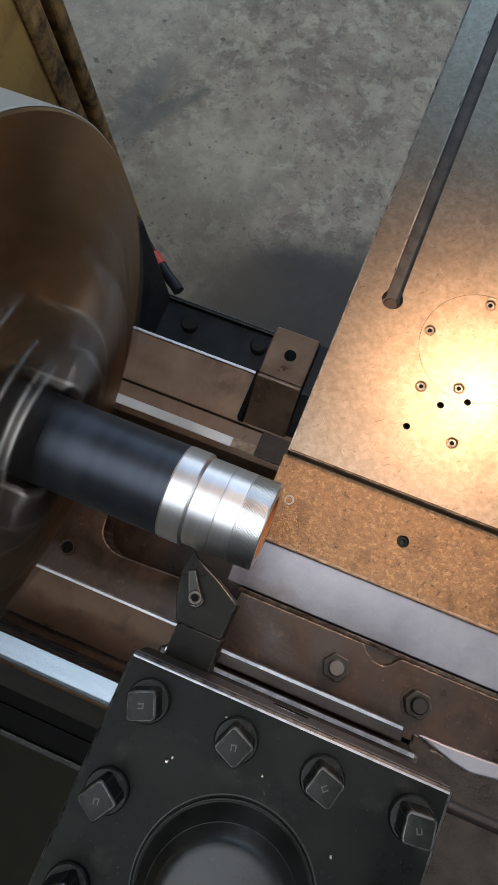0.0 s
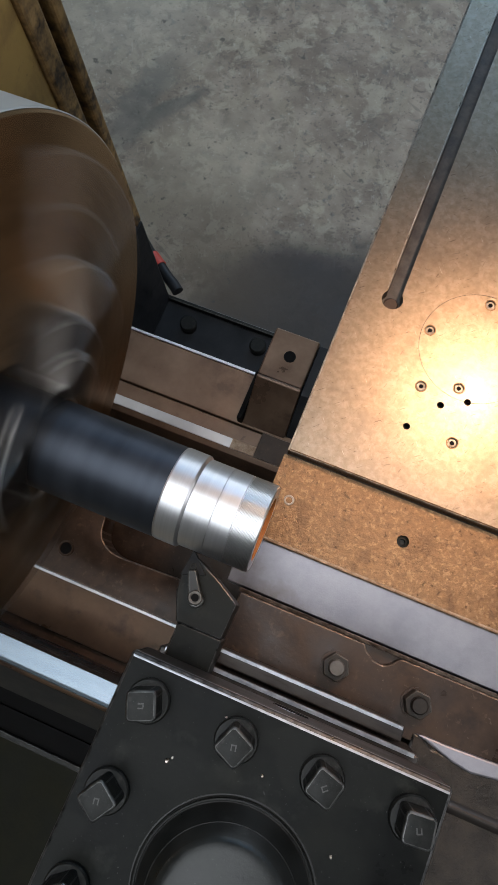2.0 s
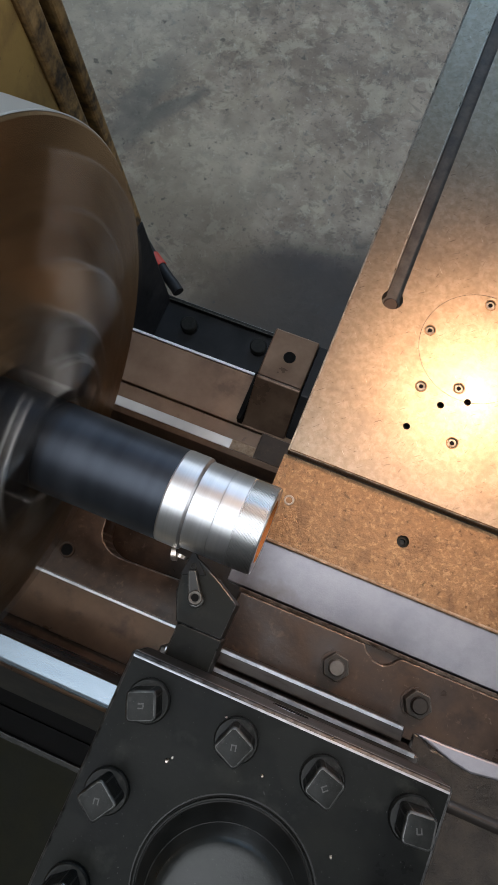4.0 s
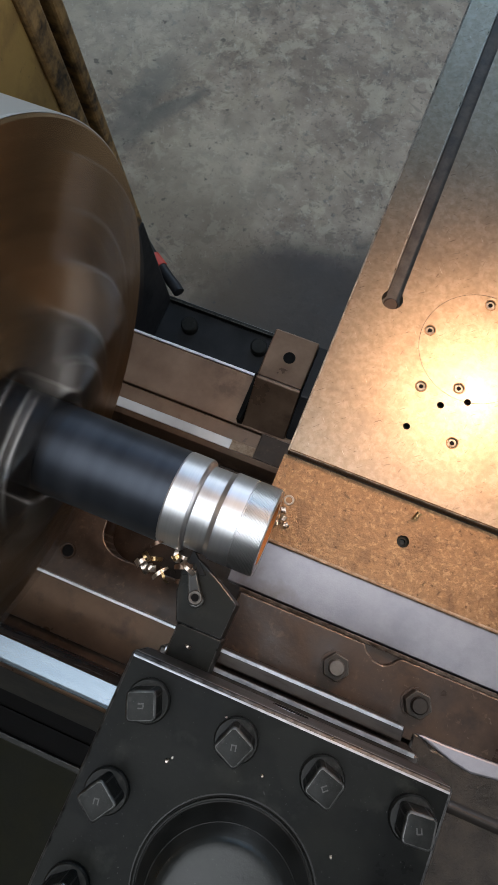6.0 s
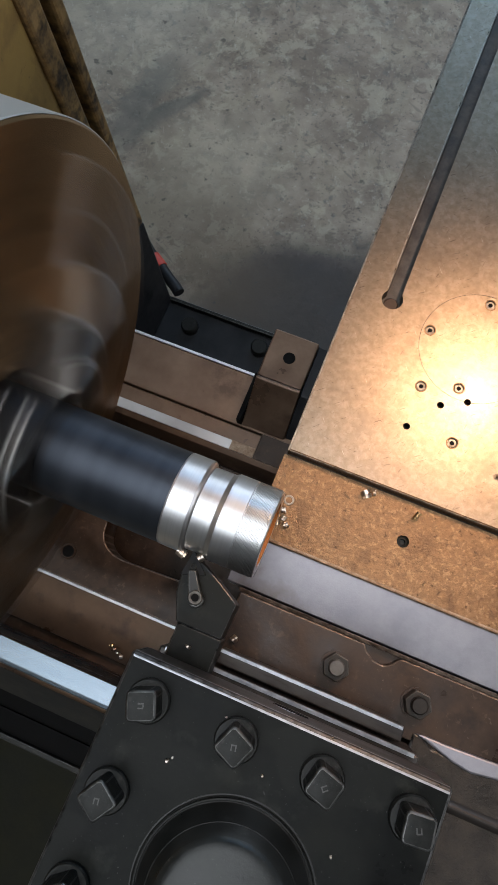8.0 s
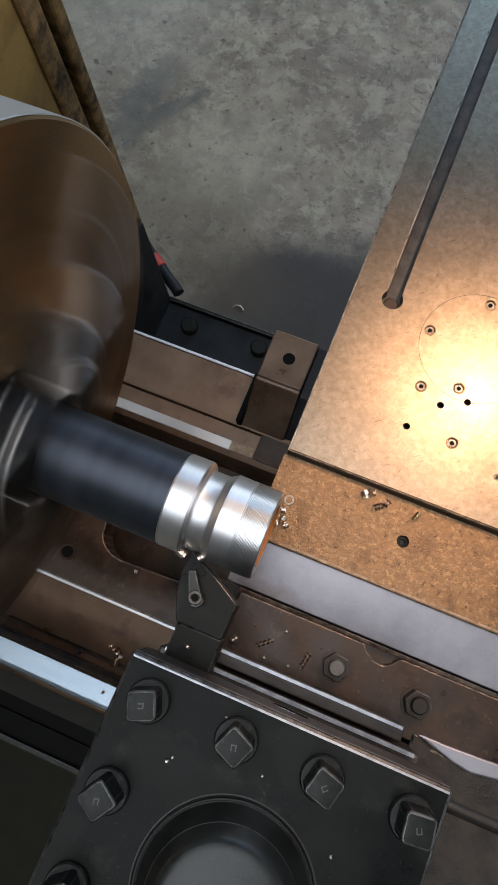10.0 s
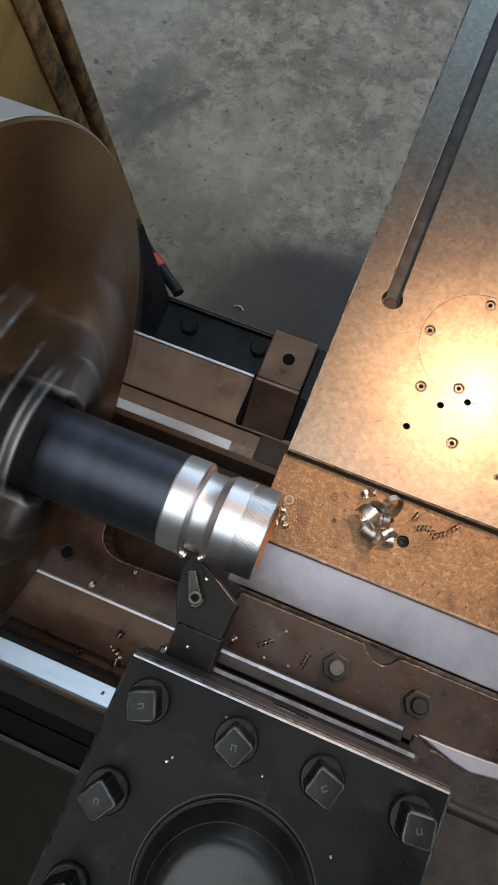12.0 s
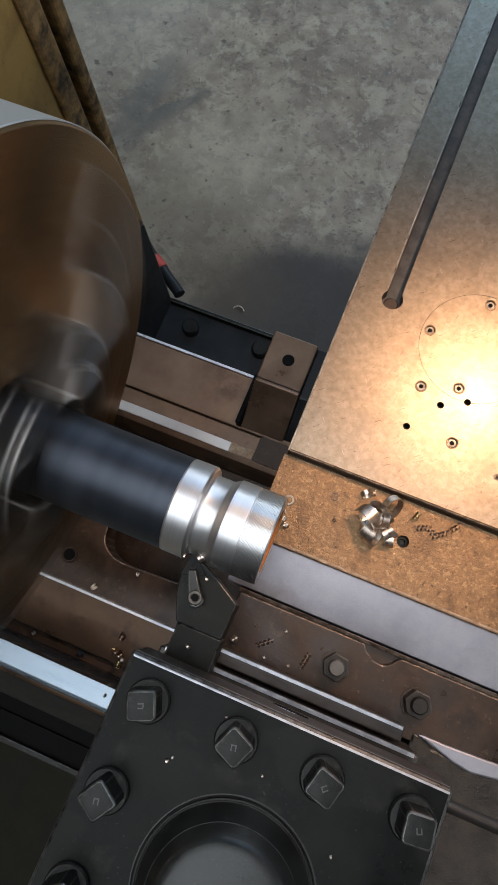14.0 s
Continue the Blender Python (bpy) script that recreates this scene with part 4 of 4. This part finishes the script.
    cols = (-0.0385, 0.0012, 0.0387, 0.0763)
    pos = [(x, y) for x in cols for y in (-0.0895, -0.2045)]
    pos += [(x, -0.0895 - 0.0380 * j) for j in (1, 2) for x in (-0.0402, 0.0763)]
    turns = {0: 22, 2: 66, 4: 74, 6: 6, 8: 56, 10: 38}
    marks = {0: 110, 2: 190, 4: -50, 6: 22, 8: 190}
    HT = 0.0182
    for i, (x, y) in enumerate(pos):
        a = radians(turns.get(i, (i * 37) % 90))
        bo = thing("square_bolt", (x, y, TZ + 0.0003), "worn steel square-headed clamping bolt in the tool post", "bolt", "tool post bolts")
        part("collar", turn_z([(0.0092, TZ + 0.0003), (0.0092, TZ + 0.0026), (0.0086, TZ + 0.0034), (0.0060, TZ + 0.0036)], x, y, 28), M["bolt"], bo, "round collar", smooth=30)
        part("head", prism(round_square(x, y, 0.0122, 0.0021, a), TZ + 0.0020, TZ + HT, 0.0010, 3), M["bolt"], bo, "square head with rounded corners", smooth=35)
        m = bmesh.new()
        for u0, u1, v0, v1 in ((-0.0011, -0.0006, -0.0012, 0.0012), (0.0006, 0.0011, -0.0012, 0.0012), (-0.0006, 0.0006, -0.0012, -0.0007)):
            box(x + u0, x + u1, y + v0, y + v1, TZ + HT - 0.0001, TZ + HT + 0.00012, bm=m)
        bmesh.ops.rotate(m, verts=m.verts, cent=(x, y, 0), matrix=Matrix.Rotation(radians(marks.get(i, 22)), 3, "Z"))
        part("mark", m, M["smear"], bo, "small stamped mark")
        RIDES.append(bo)
    RIDES.append(tp)


def build_tool():
    to = thing("turning_tool", (-0.034, -0.09, -0.026), "black turning tool holder with a clamped carbide insert", "turning tool")
    part("shank", box(-0.0455, -0.0222, -0.16, -0.0585, -0.0254, -0.0012, 0.0008), M["black"], to)
    head = [(-0.0520, -0.0450), (-0.0528, -0.0370), (-0.0508, -0.0275), (-0.0480, -0.0268), (-0.0355, -0.0325), (-0.0218, -0.0402), (-0.0228, -0.0583), (-0.0463, -0.0585)]
    part("head", prism(head[::-1], -0.0254, -0.0002, 0.0006), M["black"], to, "wider black tool head")
    ins = [(-0.0515, -0.0236), (-0.0412, -0.0330), (-0.0532, -0.0372)]
    part("insert", prism(ins[::-1], -0.0045, 0.0010, 0.0003), M["carbide"], to, "triangular carbide insert")
    part("insert_pin", turn_z([(0.0017, 0.0009), (0.0017, 0.0016), (0.0009, 0.0018), (0.0008, 0.0006), (0, 0.0006)], -0.0485, -0.0312, 18), M["bolt"], to, "insert pin", smooth=30)
    cl = [(-0.0500, -0.0340), (-0.0462, -0.0322), (-0.0405, -0.0405), (-0.0372, -0.0440), (-0.0372, -0.0468), (-0.0390, -0.0490), (-0.0420, -0.0492), (-0.0446, -0.0475), (-0.0452, -0.0450)]
    part("clamp", prism(cl[::-1], 0.0004, 0.0048, 0.0009, 3), M["bossblack"], to, "tapered steel clamp")
    part("clamp_screw", turn_z([(0.0034, 0.0046), (0.0034, 0.0066), (0.0030, 0.0071), (0.0017, 0.0071), (0.0015, 0.0052), (0, 0.0052)], -0.0412, -0.0446, 24), M["bolt"], to, "socket clamp screw", smooth=30)
    part("clamp_socket", turn_z([(0.0018, 0.0072), (0.0016, 0.00725), (0, 0.0072)], -0.0412, -0.0446, 16), M["hole"], to, "dark hexagon socket")
    part("clamp_ring", turn_z([(0.0035, 0.0058), (0.0035, 0.0067), (0.0031, 0.00725), (0.0021, 0.00725), (0.0019, 0.0071)], -0.0412, -0.0446, 24), M["stud"], to, "bright rim of the clamp screw", smooth=40)
    RIDES.append(to)


# ---- chips of the cut, and the stock that the tool takes off ----
def ribbon(radius, pitch, turns, width, thick, grow=1.0):
    """A curled chip: a flat strip wound into a coil along X about its own middle."""
    b = bmesh.new()
    n = max(8, int(14 * turns))
    prev = None
    for i in range(n + 1):
        k = i / n
        a = 2 * math.pi * turns * k
        r = radius * (1 + (grow - 1) * k)
        x = pitch * turns * (k - 0.5)
        w = width * (0.55 + 0.45 * math.sin(math.pi * min(max(k, 0.06), 0.94)))
        ring = [b.verts.new((x + dx * w / 2, (r + dr * thick) * math.cos(a), (r + dr * thick) * math.sin(a))) for dx, dr in ((-1, 0), (1, 0), (1, 1), (-1, 1))]
        if prev:
            for q in range(4):
                b.faces.new((prev[q], prev[(q + 1) % 4], ring[(q + 1) % 4], ring[q]))
        else:
            b.faces.new(ring)
        prev = ring
    b.faces.new(prev[::-1])
    return b


STORE = [0]


def chip(place, shape, material, label, leave, land, ride, turn=0.0, tip=0.0, via=None, group="metal chips"):
    """A chip that waits in the bore of the pipe, comes out of its open end and lands at its place."""
    x, y, z = place
    k = STORE[0]
    STORE[0] += 1
    b = ribbon(*shape)
    low = max(v.co.y ** 2 + v.co.z ** 2 for v in b.verts) ** 0.5
    ob = solo("metal_chip", b, material, (0, 0, 0), label, "metal chip", group, smooth=40)
    start = Vector((-0.036 - 0.0034 * k, 0, -0.0164 + low + 0.0004))
    CHIPS.append((ob, start, Vector((x, y, z + low * (1 if tip == 0 else 1.0))), leave, land, ride, turn, tip, via))
    return ob


CHIPS, FLIERS = [], []


def flier(shape, material, leave, way):
    """A chip that waits in the bore, flies along its way of (seconds, place, turn, tilt) and drops into the tray."""
    k = len(FLIERS)
    b = ribbon(*shape)
    low = max(v.co.y ** 2 + v.co.z ** 2 for v in b.verts) ** 0.5
    ob = solo("flying_chip", b, material, (0, 0, 0), "thin springy curled steel chip thrown off the cut", "metal chip", "flying chips", smooth=40)
    FLIERS.append((ob, Vector((-0.11, 0, -0.0164 + low + 0.0004)), leave, way, Vector((0.00 + 0.012 * k, -0.42 - 0.008 * (k % 4), -0.91 + low))))


SILVER, DARK = "curled silvery steel chip lying on the lathe", "thin dark curled steel chip lying on the lathe"


def build_chips():
    zs, zl = -0.0665, -0.0775
    c, d = M["chip"], M["chipdark"]
    chip((0.0524, 0.0452, zs), (0.0013, 0.0018, 3.0, 0.0016, 0.0003), M["chipgold"], "small straw-coloured curled chip lying on the strip", 4.6, 5.0, True, 70)
    for x, y, a in ((-0.0212, 0.0195, 10), (-0.0196, 0.0150, 80), (-0.0168, 0.0118, 40), (-0.0222, 0.0110, 120)):
        chip((x, y, zs), (0.0015, 0.0016, 1.7, 0.0015, 0.0003), c, SILVER, 5.0 if a < 60 else 4.7, 5.3 if a < 60 else 5.1, True, a)
    chip((0.0205, 0.0462, zs), (0.0026, 0.0030, 1.1, 0.0032, 0.0003), c, SILVER, 7.0, 7.3, True, -50)
    chip((0.0249, 0.0488, zs), (0.0012, 0.0016, 1.0, 0.0016, 0.0003), c, SILVER, 7.1, 7.4, True, 30)
    chip((-0.0204, -0.0598, zl), (0.0018, 0.0022, 1.3, 0.0022, 0.0004), c, SILVER, 6.1, 6.4, True, 60)
    chip((0.0869, 0.0831, -0.06), (0.0011, 0.0016, 1.8, 0.0012, 0.0003), d, DARK, 7.0, 7.35, True, 20)
    chip((-0.0033, -0.0552, zl), (0.0012, 0.0027, 3.8, 0.0010, 0.0003), d, DARK, 8.6, 9.0, True, 40)
    chip((0.0218, -0.0560, zl), (0.0012, 0.0027, 4.0, 0.0010, 0.0003), d, DARK, 8.7, 9.1, True, 80)
    for x, y, a in ((0.0571, 0.0396, 25), (0.0640, 0.0388, -40), (0.0695, 0.0408, 35), (0.0752, 0.0470, 50)):
        chip((x, y, zs), (0.0012, 0.0024, 3.2, 0.0009, 0.0003), d, DARK, 11.15, 11.42, True, a)
    chip((0.0039, 0.0377, zs), (0.0021, 0.0010, 1.1, 0.0008, 0.0003), M["pipe"], "small blued steel ring lying on the strip", 11.3, 11.6, True, 20, 80)
    chip((0.0086, 0.0250, zs), (0.0009, 0.0012, 1.4, 0.0010, 0.0003), d, DARK, 11.2, 11.5, True, 70)
    chip((0.0290, 0.0420, zs), (0.0014, 0.0018, 3.0, 0.0013, 0.0003), d, DARK, 9.2, 9.6, True, 35)
    chip((0.0330, 0.0455, zs), (0.0019, 0.0016, 2.0, 0.0013, 0.0003), d, DARK, 9.3, 9.7, True, -20)
    # the large nest of curls on the strip
    for x, y, z, r, w, t, a, tip in ((0.0295, 0.0340, 0, 0.0074, 0.0085, 0.85, 60, 12), (0.0395, 0.0440, 0, 0.0068, 0.0046, 1.0, 150, 32), (0.0345, 0.0262, 0, 0.0055, 0.0090, 0.95, -20, -14),
                                     (0.0355, 0.0350, 0.008, 0.0050, 0.0062, 1.1, 20, 40), (0.0428, 0.0305, 0, 0.0042, 0.0078, 1.0, 50, 0), (0.0325, 0.0400, 0.003, 0.0046, 0.0042, 1.2, 85, -40),
                                     (0.0455, 0.0268, 0, 0.0034, 0.0052, 1.1, 10, 0), (0.0390, 0.0370, 0.004, 0.0036, 0.0040, 1.3, 120, 25)):
        via = (-0.0480 + 0.4 * (y - 0.039), -0.0300, 0.006) if r > 0.006 else (-0.0255 + 0.5 * (y - 0.033), -0.0360 - 1.1 * (x - 0.034), 0.003)
        chip((x - 0.0035, y - 0.0010, zs + z), (r, w * 0.35, t, w, 0.0005, 1.15), c, "large curled bright steel chip in a nest on the strip", 10.15, 10.85, True, a, tip, via)
    # curls that gather at the cut and drop on the bed
    rnd = random.Random(4)
    for k in range(20):
        x, y, z, a = rnd.uniform(-0.075, -0.048), rnd.uniform(-0.041, -0.0265), rnd.uniform(-0.010, 0.006), rnd.uniform(0, 160)
        if k in (4, 5):
            x, y, z = -0.0600 + 0.0032 * (k - 4), -0.0290, -0.002
        rest = (-0.128 - 0.004 * k, -0.128 + 0.002 * k, -0.3385) if k < 4 else (rnd.uniform(-0.15, -0.07), rnd.uniform(-0.01, 0.03), -0.40)
        chip(rest, (rnd.uniform(0.0018, 0.0046), 0.0016, rnd.uniform(0.45, 1.4), rnd.uniform(0.0014, 0.0028), 0.0003), (c, c, d, M["chipgold"])[k % 4], "small curled steel chip fallen on the bed", 2.12 if k in (4, 5) else 4.72 + 0.012 * k, 7.0, False, a, 0, (x, y, z))
    # beads and crumbs that come to rest on the bed
    for x, y, z, r, n, a, m, t in ((-0.1311, -0.1245, -0.3390, 0.0022, 2.2, 70, d, 8.9), (-0.1303, -0.1337, -0.3395, 0.0022, 2.4, 95, M["chipgold"], 9.0), (-0.1175, -0.1500, -0.2694, 0.0007, 3.0, 75, d, 9.1), (-0.1686, -0.1385, -0.3485, 0.0030, 1.2, 20, M["pipe"], 9.2),
                                   (-0.1431, -0.0500, -0.3195, 0.0016, 1.2, 10, c, 9.3), (-0.1358, -0.1086, -0.3345, 0.0024, 2.2, 80, d, 11.6), (-0.2200, -0.1400, -0.3490, 0.0018, 1.2, 50, c, 12.6), (-0.1765, -0.0762, -0.3195, 0.0026, 1.1, -30, c, 11.55)):
        chip((x, y, z), (r, r * 1.2, n, r, 0.0004), m, "small curled steel chip fallen on the bed", t, t + 0.4, False, a)
    chip((-0.3904, 0.6256, -1.363), (0.0150, 0.0040, 0.36, 0.0050, 0.0022), c, "thin curved steel chip on the oily concrete floor", 9.3, 9.8, False, 70, 84)
    # crumbs on the dark ledge
    for x, y, a in ((-0.0120, -0.0480, 15), (0.0060, -0.0445, 70), (0.0140, -0.0620, 30), (0.0285, -0.0455, -20), (-0.0005, -0.0630, 50), (0.0560, -0.0600, 10)):
        chip((x, y, zl), (0.0007, 0.0010, 1.1, 0.0009, 0.0002), c if a > 20 else d, "tiny steel crumb lying on the ledge", 8.4, 8.9, True, a)
    # chips that fly off the cut and drop into the tray
    gold = M["chipgold"]
    flier((0.0034, 0.0030, 6.0, 0.0008, 0.0003), c, 2.05, [(2.25, (-0.070, -0.034, 0.0), 200, 5), (2.42, (-0.095, -0.040, -0.06), 190, 15), (2.55, (-0.082, -0.075, -0.13), 150, 35), (2.75, (-0.085, -0.22, -0.30), 120, 40)])
    flier((0.0024, 0.0046, 8.0, 0.0006, 0.0003), c, 2.72, [(2.88, (-0.072, -0.036, 0.0), 200, 0), (3.0, (-0.131, -0.072, -0.10), 200, 10), (3.15, (-0.150, -0.16, -0.22), 190, 20)])
    flier((0.0052, 0.0062, 19.0, 0.0010, 0.0004), gold, 4.95, [(5.12, (-0.075, -0.05, 0.0), 230, -30), (5.3, (-0.098, -0.124, -0.10), 252, 40), (5.42, (-0.125, -0.27, -0.30), 252, 50)])
    flier((0.0015, 0.0060, 5.0, 0.0009, 0.0003), gold, 5.2, [(5.38, (-0.075, -0.036, -0.01), 210, 0), (5.5, (-0.107, -0.063, -0.075), 216, 35), (5.62, (-0.150, -0.15, -0.20), 216, 45)])
    flier((0.0036, 0.0060, 15.0, 0.0007, 0.0003), gold, 6.85, [(7.05, (-0.070, -0.030, 0.0), 200, 0), (7.2, (-0.112, -0.060, -0.065), 214, 30), (7.35, (-0.165, -0.16, -0.22), 214, 40)])
    for x, y, z, r, a, p in ((-0.1830, -0.0570, -0.20, 0.0060, 70, 1.0), (-0.1629, -0.0627, -0.20, 0.0050, 95, 1.2), (-0.1389, -0.0840, -0.20, 0.0040, 60, 1.7), (-0.1310, -0.0960, -0.20, 0.0038, 80, 1.7)):
        flier((r, r * p, 0.8, 0.0011, 0.0003), c, 10.72, [(10.88, (-0.070, -0.032, 0.0), 150, 0), (11.0, (x, y, z), a, 20), (11.12, (x - 0.01, y - 0.07, z - 0.10), a, 30)])
    for k in range(3):
        flier((0.0034, 0.0020, 1.2, 0.0024, 0.0004), c, 12.25, [(12.38, (-0.070, -0.045, 0.0), 150, 0), (12.5, (-0.170 + 0.011 * k, -0.2050 + 0.002 * k, -0.26), 25 * k, 20), (12.6, (-0.17 + 0.01 * k, -0.28, -0.5), 25 * k, 30)])
    # a crumb on the shank and bits that lie on the tool post all along
    chip((-0.0360, -0.0670, -0.0012), (0.0013, 0.0012, 0.7, 0.0012, 0.0003), c, "small curled chip on the tool shank", 4.8, 5.1, True, 60)
    for x, y, r, a in ((-0.0219, -0.1078, 0.0008, 40), (-0.0205, -0.1060, 0.0004, 0), (0.0160, -0.0980, 0.0005, 70), (0.0520, -0.1150, 0.0005, 20), (-0.0060, -0.0830, 0.0004, 80)):
        b = ribbon(r, r * 1.2, 0.9, r * 1.3, 0.0002)
        bmesh.ops.rotate(b, verts=b.verts, cent=(0, 0, 0), matrix=Matrix.Rotation(radians(a), 3, "Z"))
        bmesh.ops.translate(b, verts=b.verts, vec=(x, y, 0.0402 + r))
        RIDES.append(solo("steel_crumb", b, c, (x, y, 0.0402), "tiny bright steel crumb on the tool post", "metal chip", "crumbs on the tool post"))
    # what stays on the insert
    chip((-0.0565, -0.0275, -0.0005), (0.0019, 0.0020, 2.3, 0.0019, 0.0003), c, "tangled thin steel chip on the insert", 6.6, 6.95, True, -20)
    chip((-0.0465, -0.0262, 0.0012), (0.0017, 0.0016, 1.5, 0.0018, 0.0003), c, "tangled thin steel chip on the insert", 6.7, 7.05, True, 50)
    chip((-0.0400, -0.0345, 0.0002), (0.0012, 0.0010, 0.8, 0.0007, 0.0003), c, "small chip on the tool head", 10.9, 11.2, True, 30)


RINGS = []


def build_stock():
    """The bright stock over the groove; the tool takes it off in two passes."""
    for low, prof in ((0, [(-0.0584, 0.0217), (-0.0587, 0.0229), (-0.0460, 0.02292), (-0.0474, 0.0221), (-0.0482, 0.0218)]), (1, [(-0.0574, 0.02075), (-0.0582, 0.0216), (-0.0484, 0.0217), (-0.0500, 0.02075)])):
        for half in (0, 1):
            b = turn_x(prof + prof[:1], 48, a0=math.pi * half, a1=math.pi * (half + 1))
            ob = solo("stock_ring", b, M["turned"], (-0.054, 0, 0), "bright half ring of uncut steel round the pipe", "stock ring", "uncut stock", smooth=30)
            RINGS.append((ob, 4.15 if low == 0 else 9.1, half))


def build_hose():
    """A black hose with a red sleeve that lies on the rear bracket."""
    ho = thing("hose", (-0.44, 0.455, -0.872), "black rubber hose with a red sleeve behind the bed", "hose")
    for name, pts, r, m in (("tube", [(-0.53, 0.53), (-0.50, 0.505), (-0.475, 0.485), (-0.448, 0.468), (-0.425, 0.452), (-0.405, 0.440), (-0.395, 0.432)], 0.011, M["dark"]), ("sleeve", [(-0.470, 0.4818), (-0.460, 0.4755), (-0.447, 0.4670)], 0.0130, M["red"])):
        b = bmesh.new()
        rings = []
        for i, (x, y) in enumerate(pts):
            p, q = pts[max(i - 1, 0)], pts[min(i + 1, len(pts) - 1)]
            t = Vector((q[0] - p[0], q[1] - p[1], 0)).normalized()
            n = Vector((-t.y, t.x, 0))
            rings.append([b.verts.new(Vector((x, y, -0.86)) + n * r * math.cos(a) + Vector((0, 0, r * math.sin(a)))) for a in [2 * math.pi * k / 12 for k in range(12)]])
        bridge(b, rings, 12)
        b.faces.new(rings[0])
        b.faces.new(rings[-1])
        part(name, b, m, ho, "red rubber sleeve" if name == "sleeve" else "", smooth=40)


build_hall()
build_bed()
build_headstock()
chuck, workpiece = build_chuck()
build_saddle()
build_cross_slide()
build_tool_post()
build_tool()
build_hose()
build_stock()
build_chips()

PHASE = [(0.0, -22), (0.5, 50), (1.0, -5), (1.5, 68), (2.0, 12), (2.5, 82), (3.0, 10), (5.5, 56), (6.0, -2), (6.5, 70), (7.0, -5), (7.5, 58), (8.0, 0),
         (10.5, 58), (11.0, 94), (11.5, 52), (12.0, 92), (12.5, 56), (13.0, 92), (13.5, 64), (14.0, -3)]


def spin_rows():
    """The turn of the spindle, a row for each thirtieth of a second, about 420 turns a minute."""
    turned = [(0.0, float(PHASE[0][1]))]
    for (t0, p0), (t1, p1) in zip(PHASE, PHASE[1:]):
        want = turned[-1][1] + (t1 - t0) * 2520
        turned.append((t1, p1 + 120 * round((want - p1) / 120)))
    ts, an = [t for t, a in turned], [a for t, a in turned]
    return [(i / FPS, float(np.interp(i / FPS, ts, an))) for i in range(int(END * FPS) + 1)]


def motions():
    for ob in SPINS:
        base = ob.location.copy()
        walk(ob, [(t, Matrix.Translation(base) @ Matrix.Rotation(radians(a), 4, "X")) for t, a in spin_rows()])
    for ob in RIDES:
        base = ob.location.copy()
        walk(ob, [(t, Matrix.Translation(base + Vector((x / 1000, y / 1000, 0)))) for t, x, y in TRAVEL])
    ts = [t for t, x, y in TRAVEL]

    def slid(t):
        return Vector((np.interp(t, ts, [r[1] for r in TRAVEL]) / 1000, np.interp(t, ts, [r[2] for r in TRAVEL]) / 1000, 0))

    up = Vector((0, 0, AX))
    for ob, start, place, leave, land, ride, turn, tip, via in CHIPS:
        end = Matrix.Rotation(radians(turn), 4, "Z") @ Matrix.Rotation(radians(tip), 4, "Y")
        out = Vector((-0.012, 0.0, -0.004))
        rows = [(0.0, Matrix.Translation(start + up)), (leave - 0.1, Matrix.Translation(start + up)), (leave + 0.04, Matrix.Translation(out + up))]
        if via is not None:
            v = Vector(via)
            stay = land - 0.30
            rows += [(leave + 0.15, Matrix.Translation(Vector((-0.008, -0.03, 0.004)) + up)), (leave + 0.27, Matrix.Translation(v + up + slid(leave + 0.27)) @ end), (stay, Matrix.Translation(v + up + slid(stay)) @ end)]
        else:
            rows.append(((leave + land) / 2 + 0.03, Matrix.Translation((out + place) / 2 + Vector((0, 0, 0.02)) + up)))
        if ride:
            rows.append((land, Matrix.Translation(place + up + slid(land)) @ end))
            rows += [(t, Matrix.Translation(place + up + slid(t)) @ end) for t in ts if t > land + 0.1]
        else:
            rows += [(land, Matrix.Translation(place + up) @ end), (END, Matrix.Translation(place + up) @ end)]
        walk(ob, rows)
    for ob, start, leave, way, rest in FLIERS:
        rows = [(0.0, Matrix.Translation(start + up)), (leave - 0.12, Matrix.Translation(start + up)), (leave + 0.02, Matrix.Translation(Vector((-0.012, 0.0, -0.004)) + up))]
        for t, p, turn, tilt in way:
            turn, tilt = (turn - 180, -tilt) if turn > 90 else (turn, tilt)
            pose_at = Matrix.Translation(Vector(p) + up) @ Matrix.Rotation(radians(turn), 4, "Z") @ Matrix.Rotation(radians(tilt), 4, "Y")
            rows.append((t, pose_at))
        half_turn = Matrix.Rotation(radians(turn), 4, "Z")
        rows += [(t + 0.25, Matrix.Translation(rest + up) @ half_turn), (END, Matrix.Translation(rest + up) @ half_turn)]
        walk(ob, rows)
    for ob, t, half in RINGS:
        base = ob.location.copy()
        way = [(0, 0, 0), (0, 0, -0.03), (-0.02, 0.0, -0.15), (-0.03, 0.01, -0.28), (-0.045 - 0.012 * half, 0.02, -0.376)]
        rows = [(0.0, Matrix.Translation(base))]
        if half == 0:
            t += 0.12
            rows += [(t + 0.04 * i, Matrix.Translation(base) @ Matrix.Rotation(radians(60 * i), 4, "X")) for i in range(4)]
            t += 0.16
        end = Matrix.Rotation(radians(180 * (1 - half)), 4, "X")
        rows += [(t + 0.08 * i, Matrix.Translation(base + Vector(w)) @ end) for i, w in enumerate(way)] + [(END, Matrix.Translation(base + Vector(way[-1])) @ end)]
        walk(ob, rows)
    for ob in SADDLE:
        base = ob.location.copy()
        walk(ob, [(t, Matrix.Translation(base + Vector((x / 1000, 0, 0)))) for t, x, y in TRAVEL])


motions()
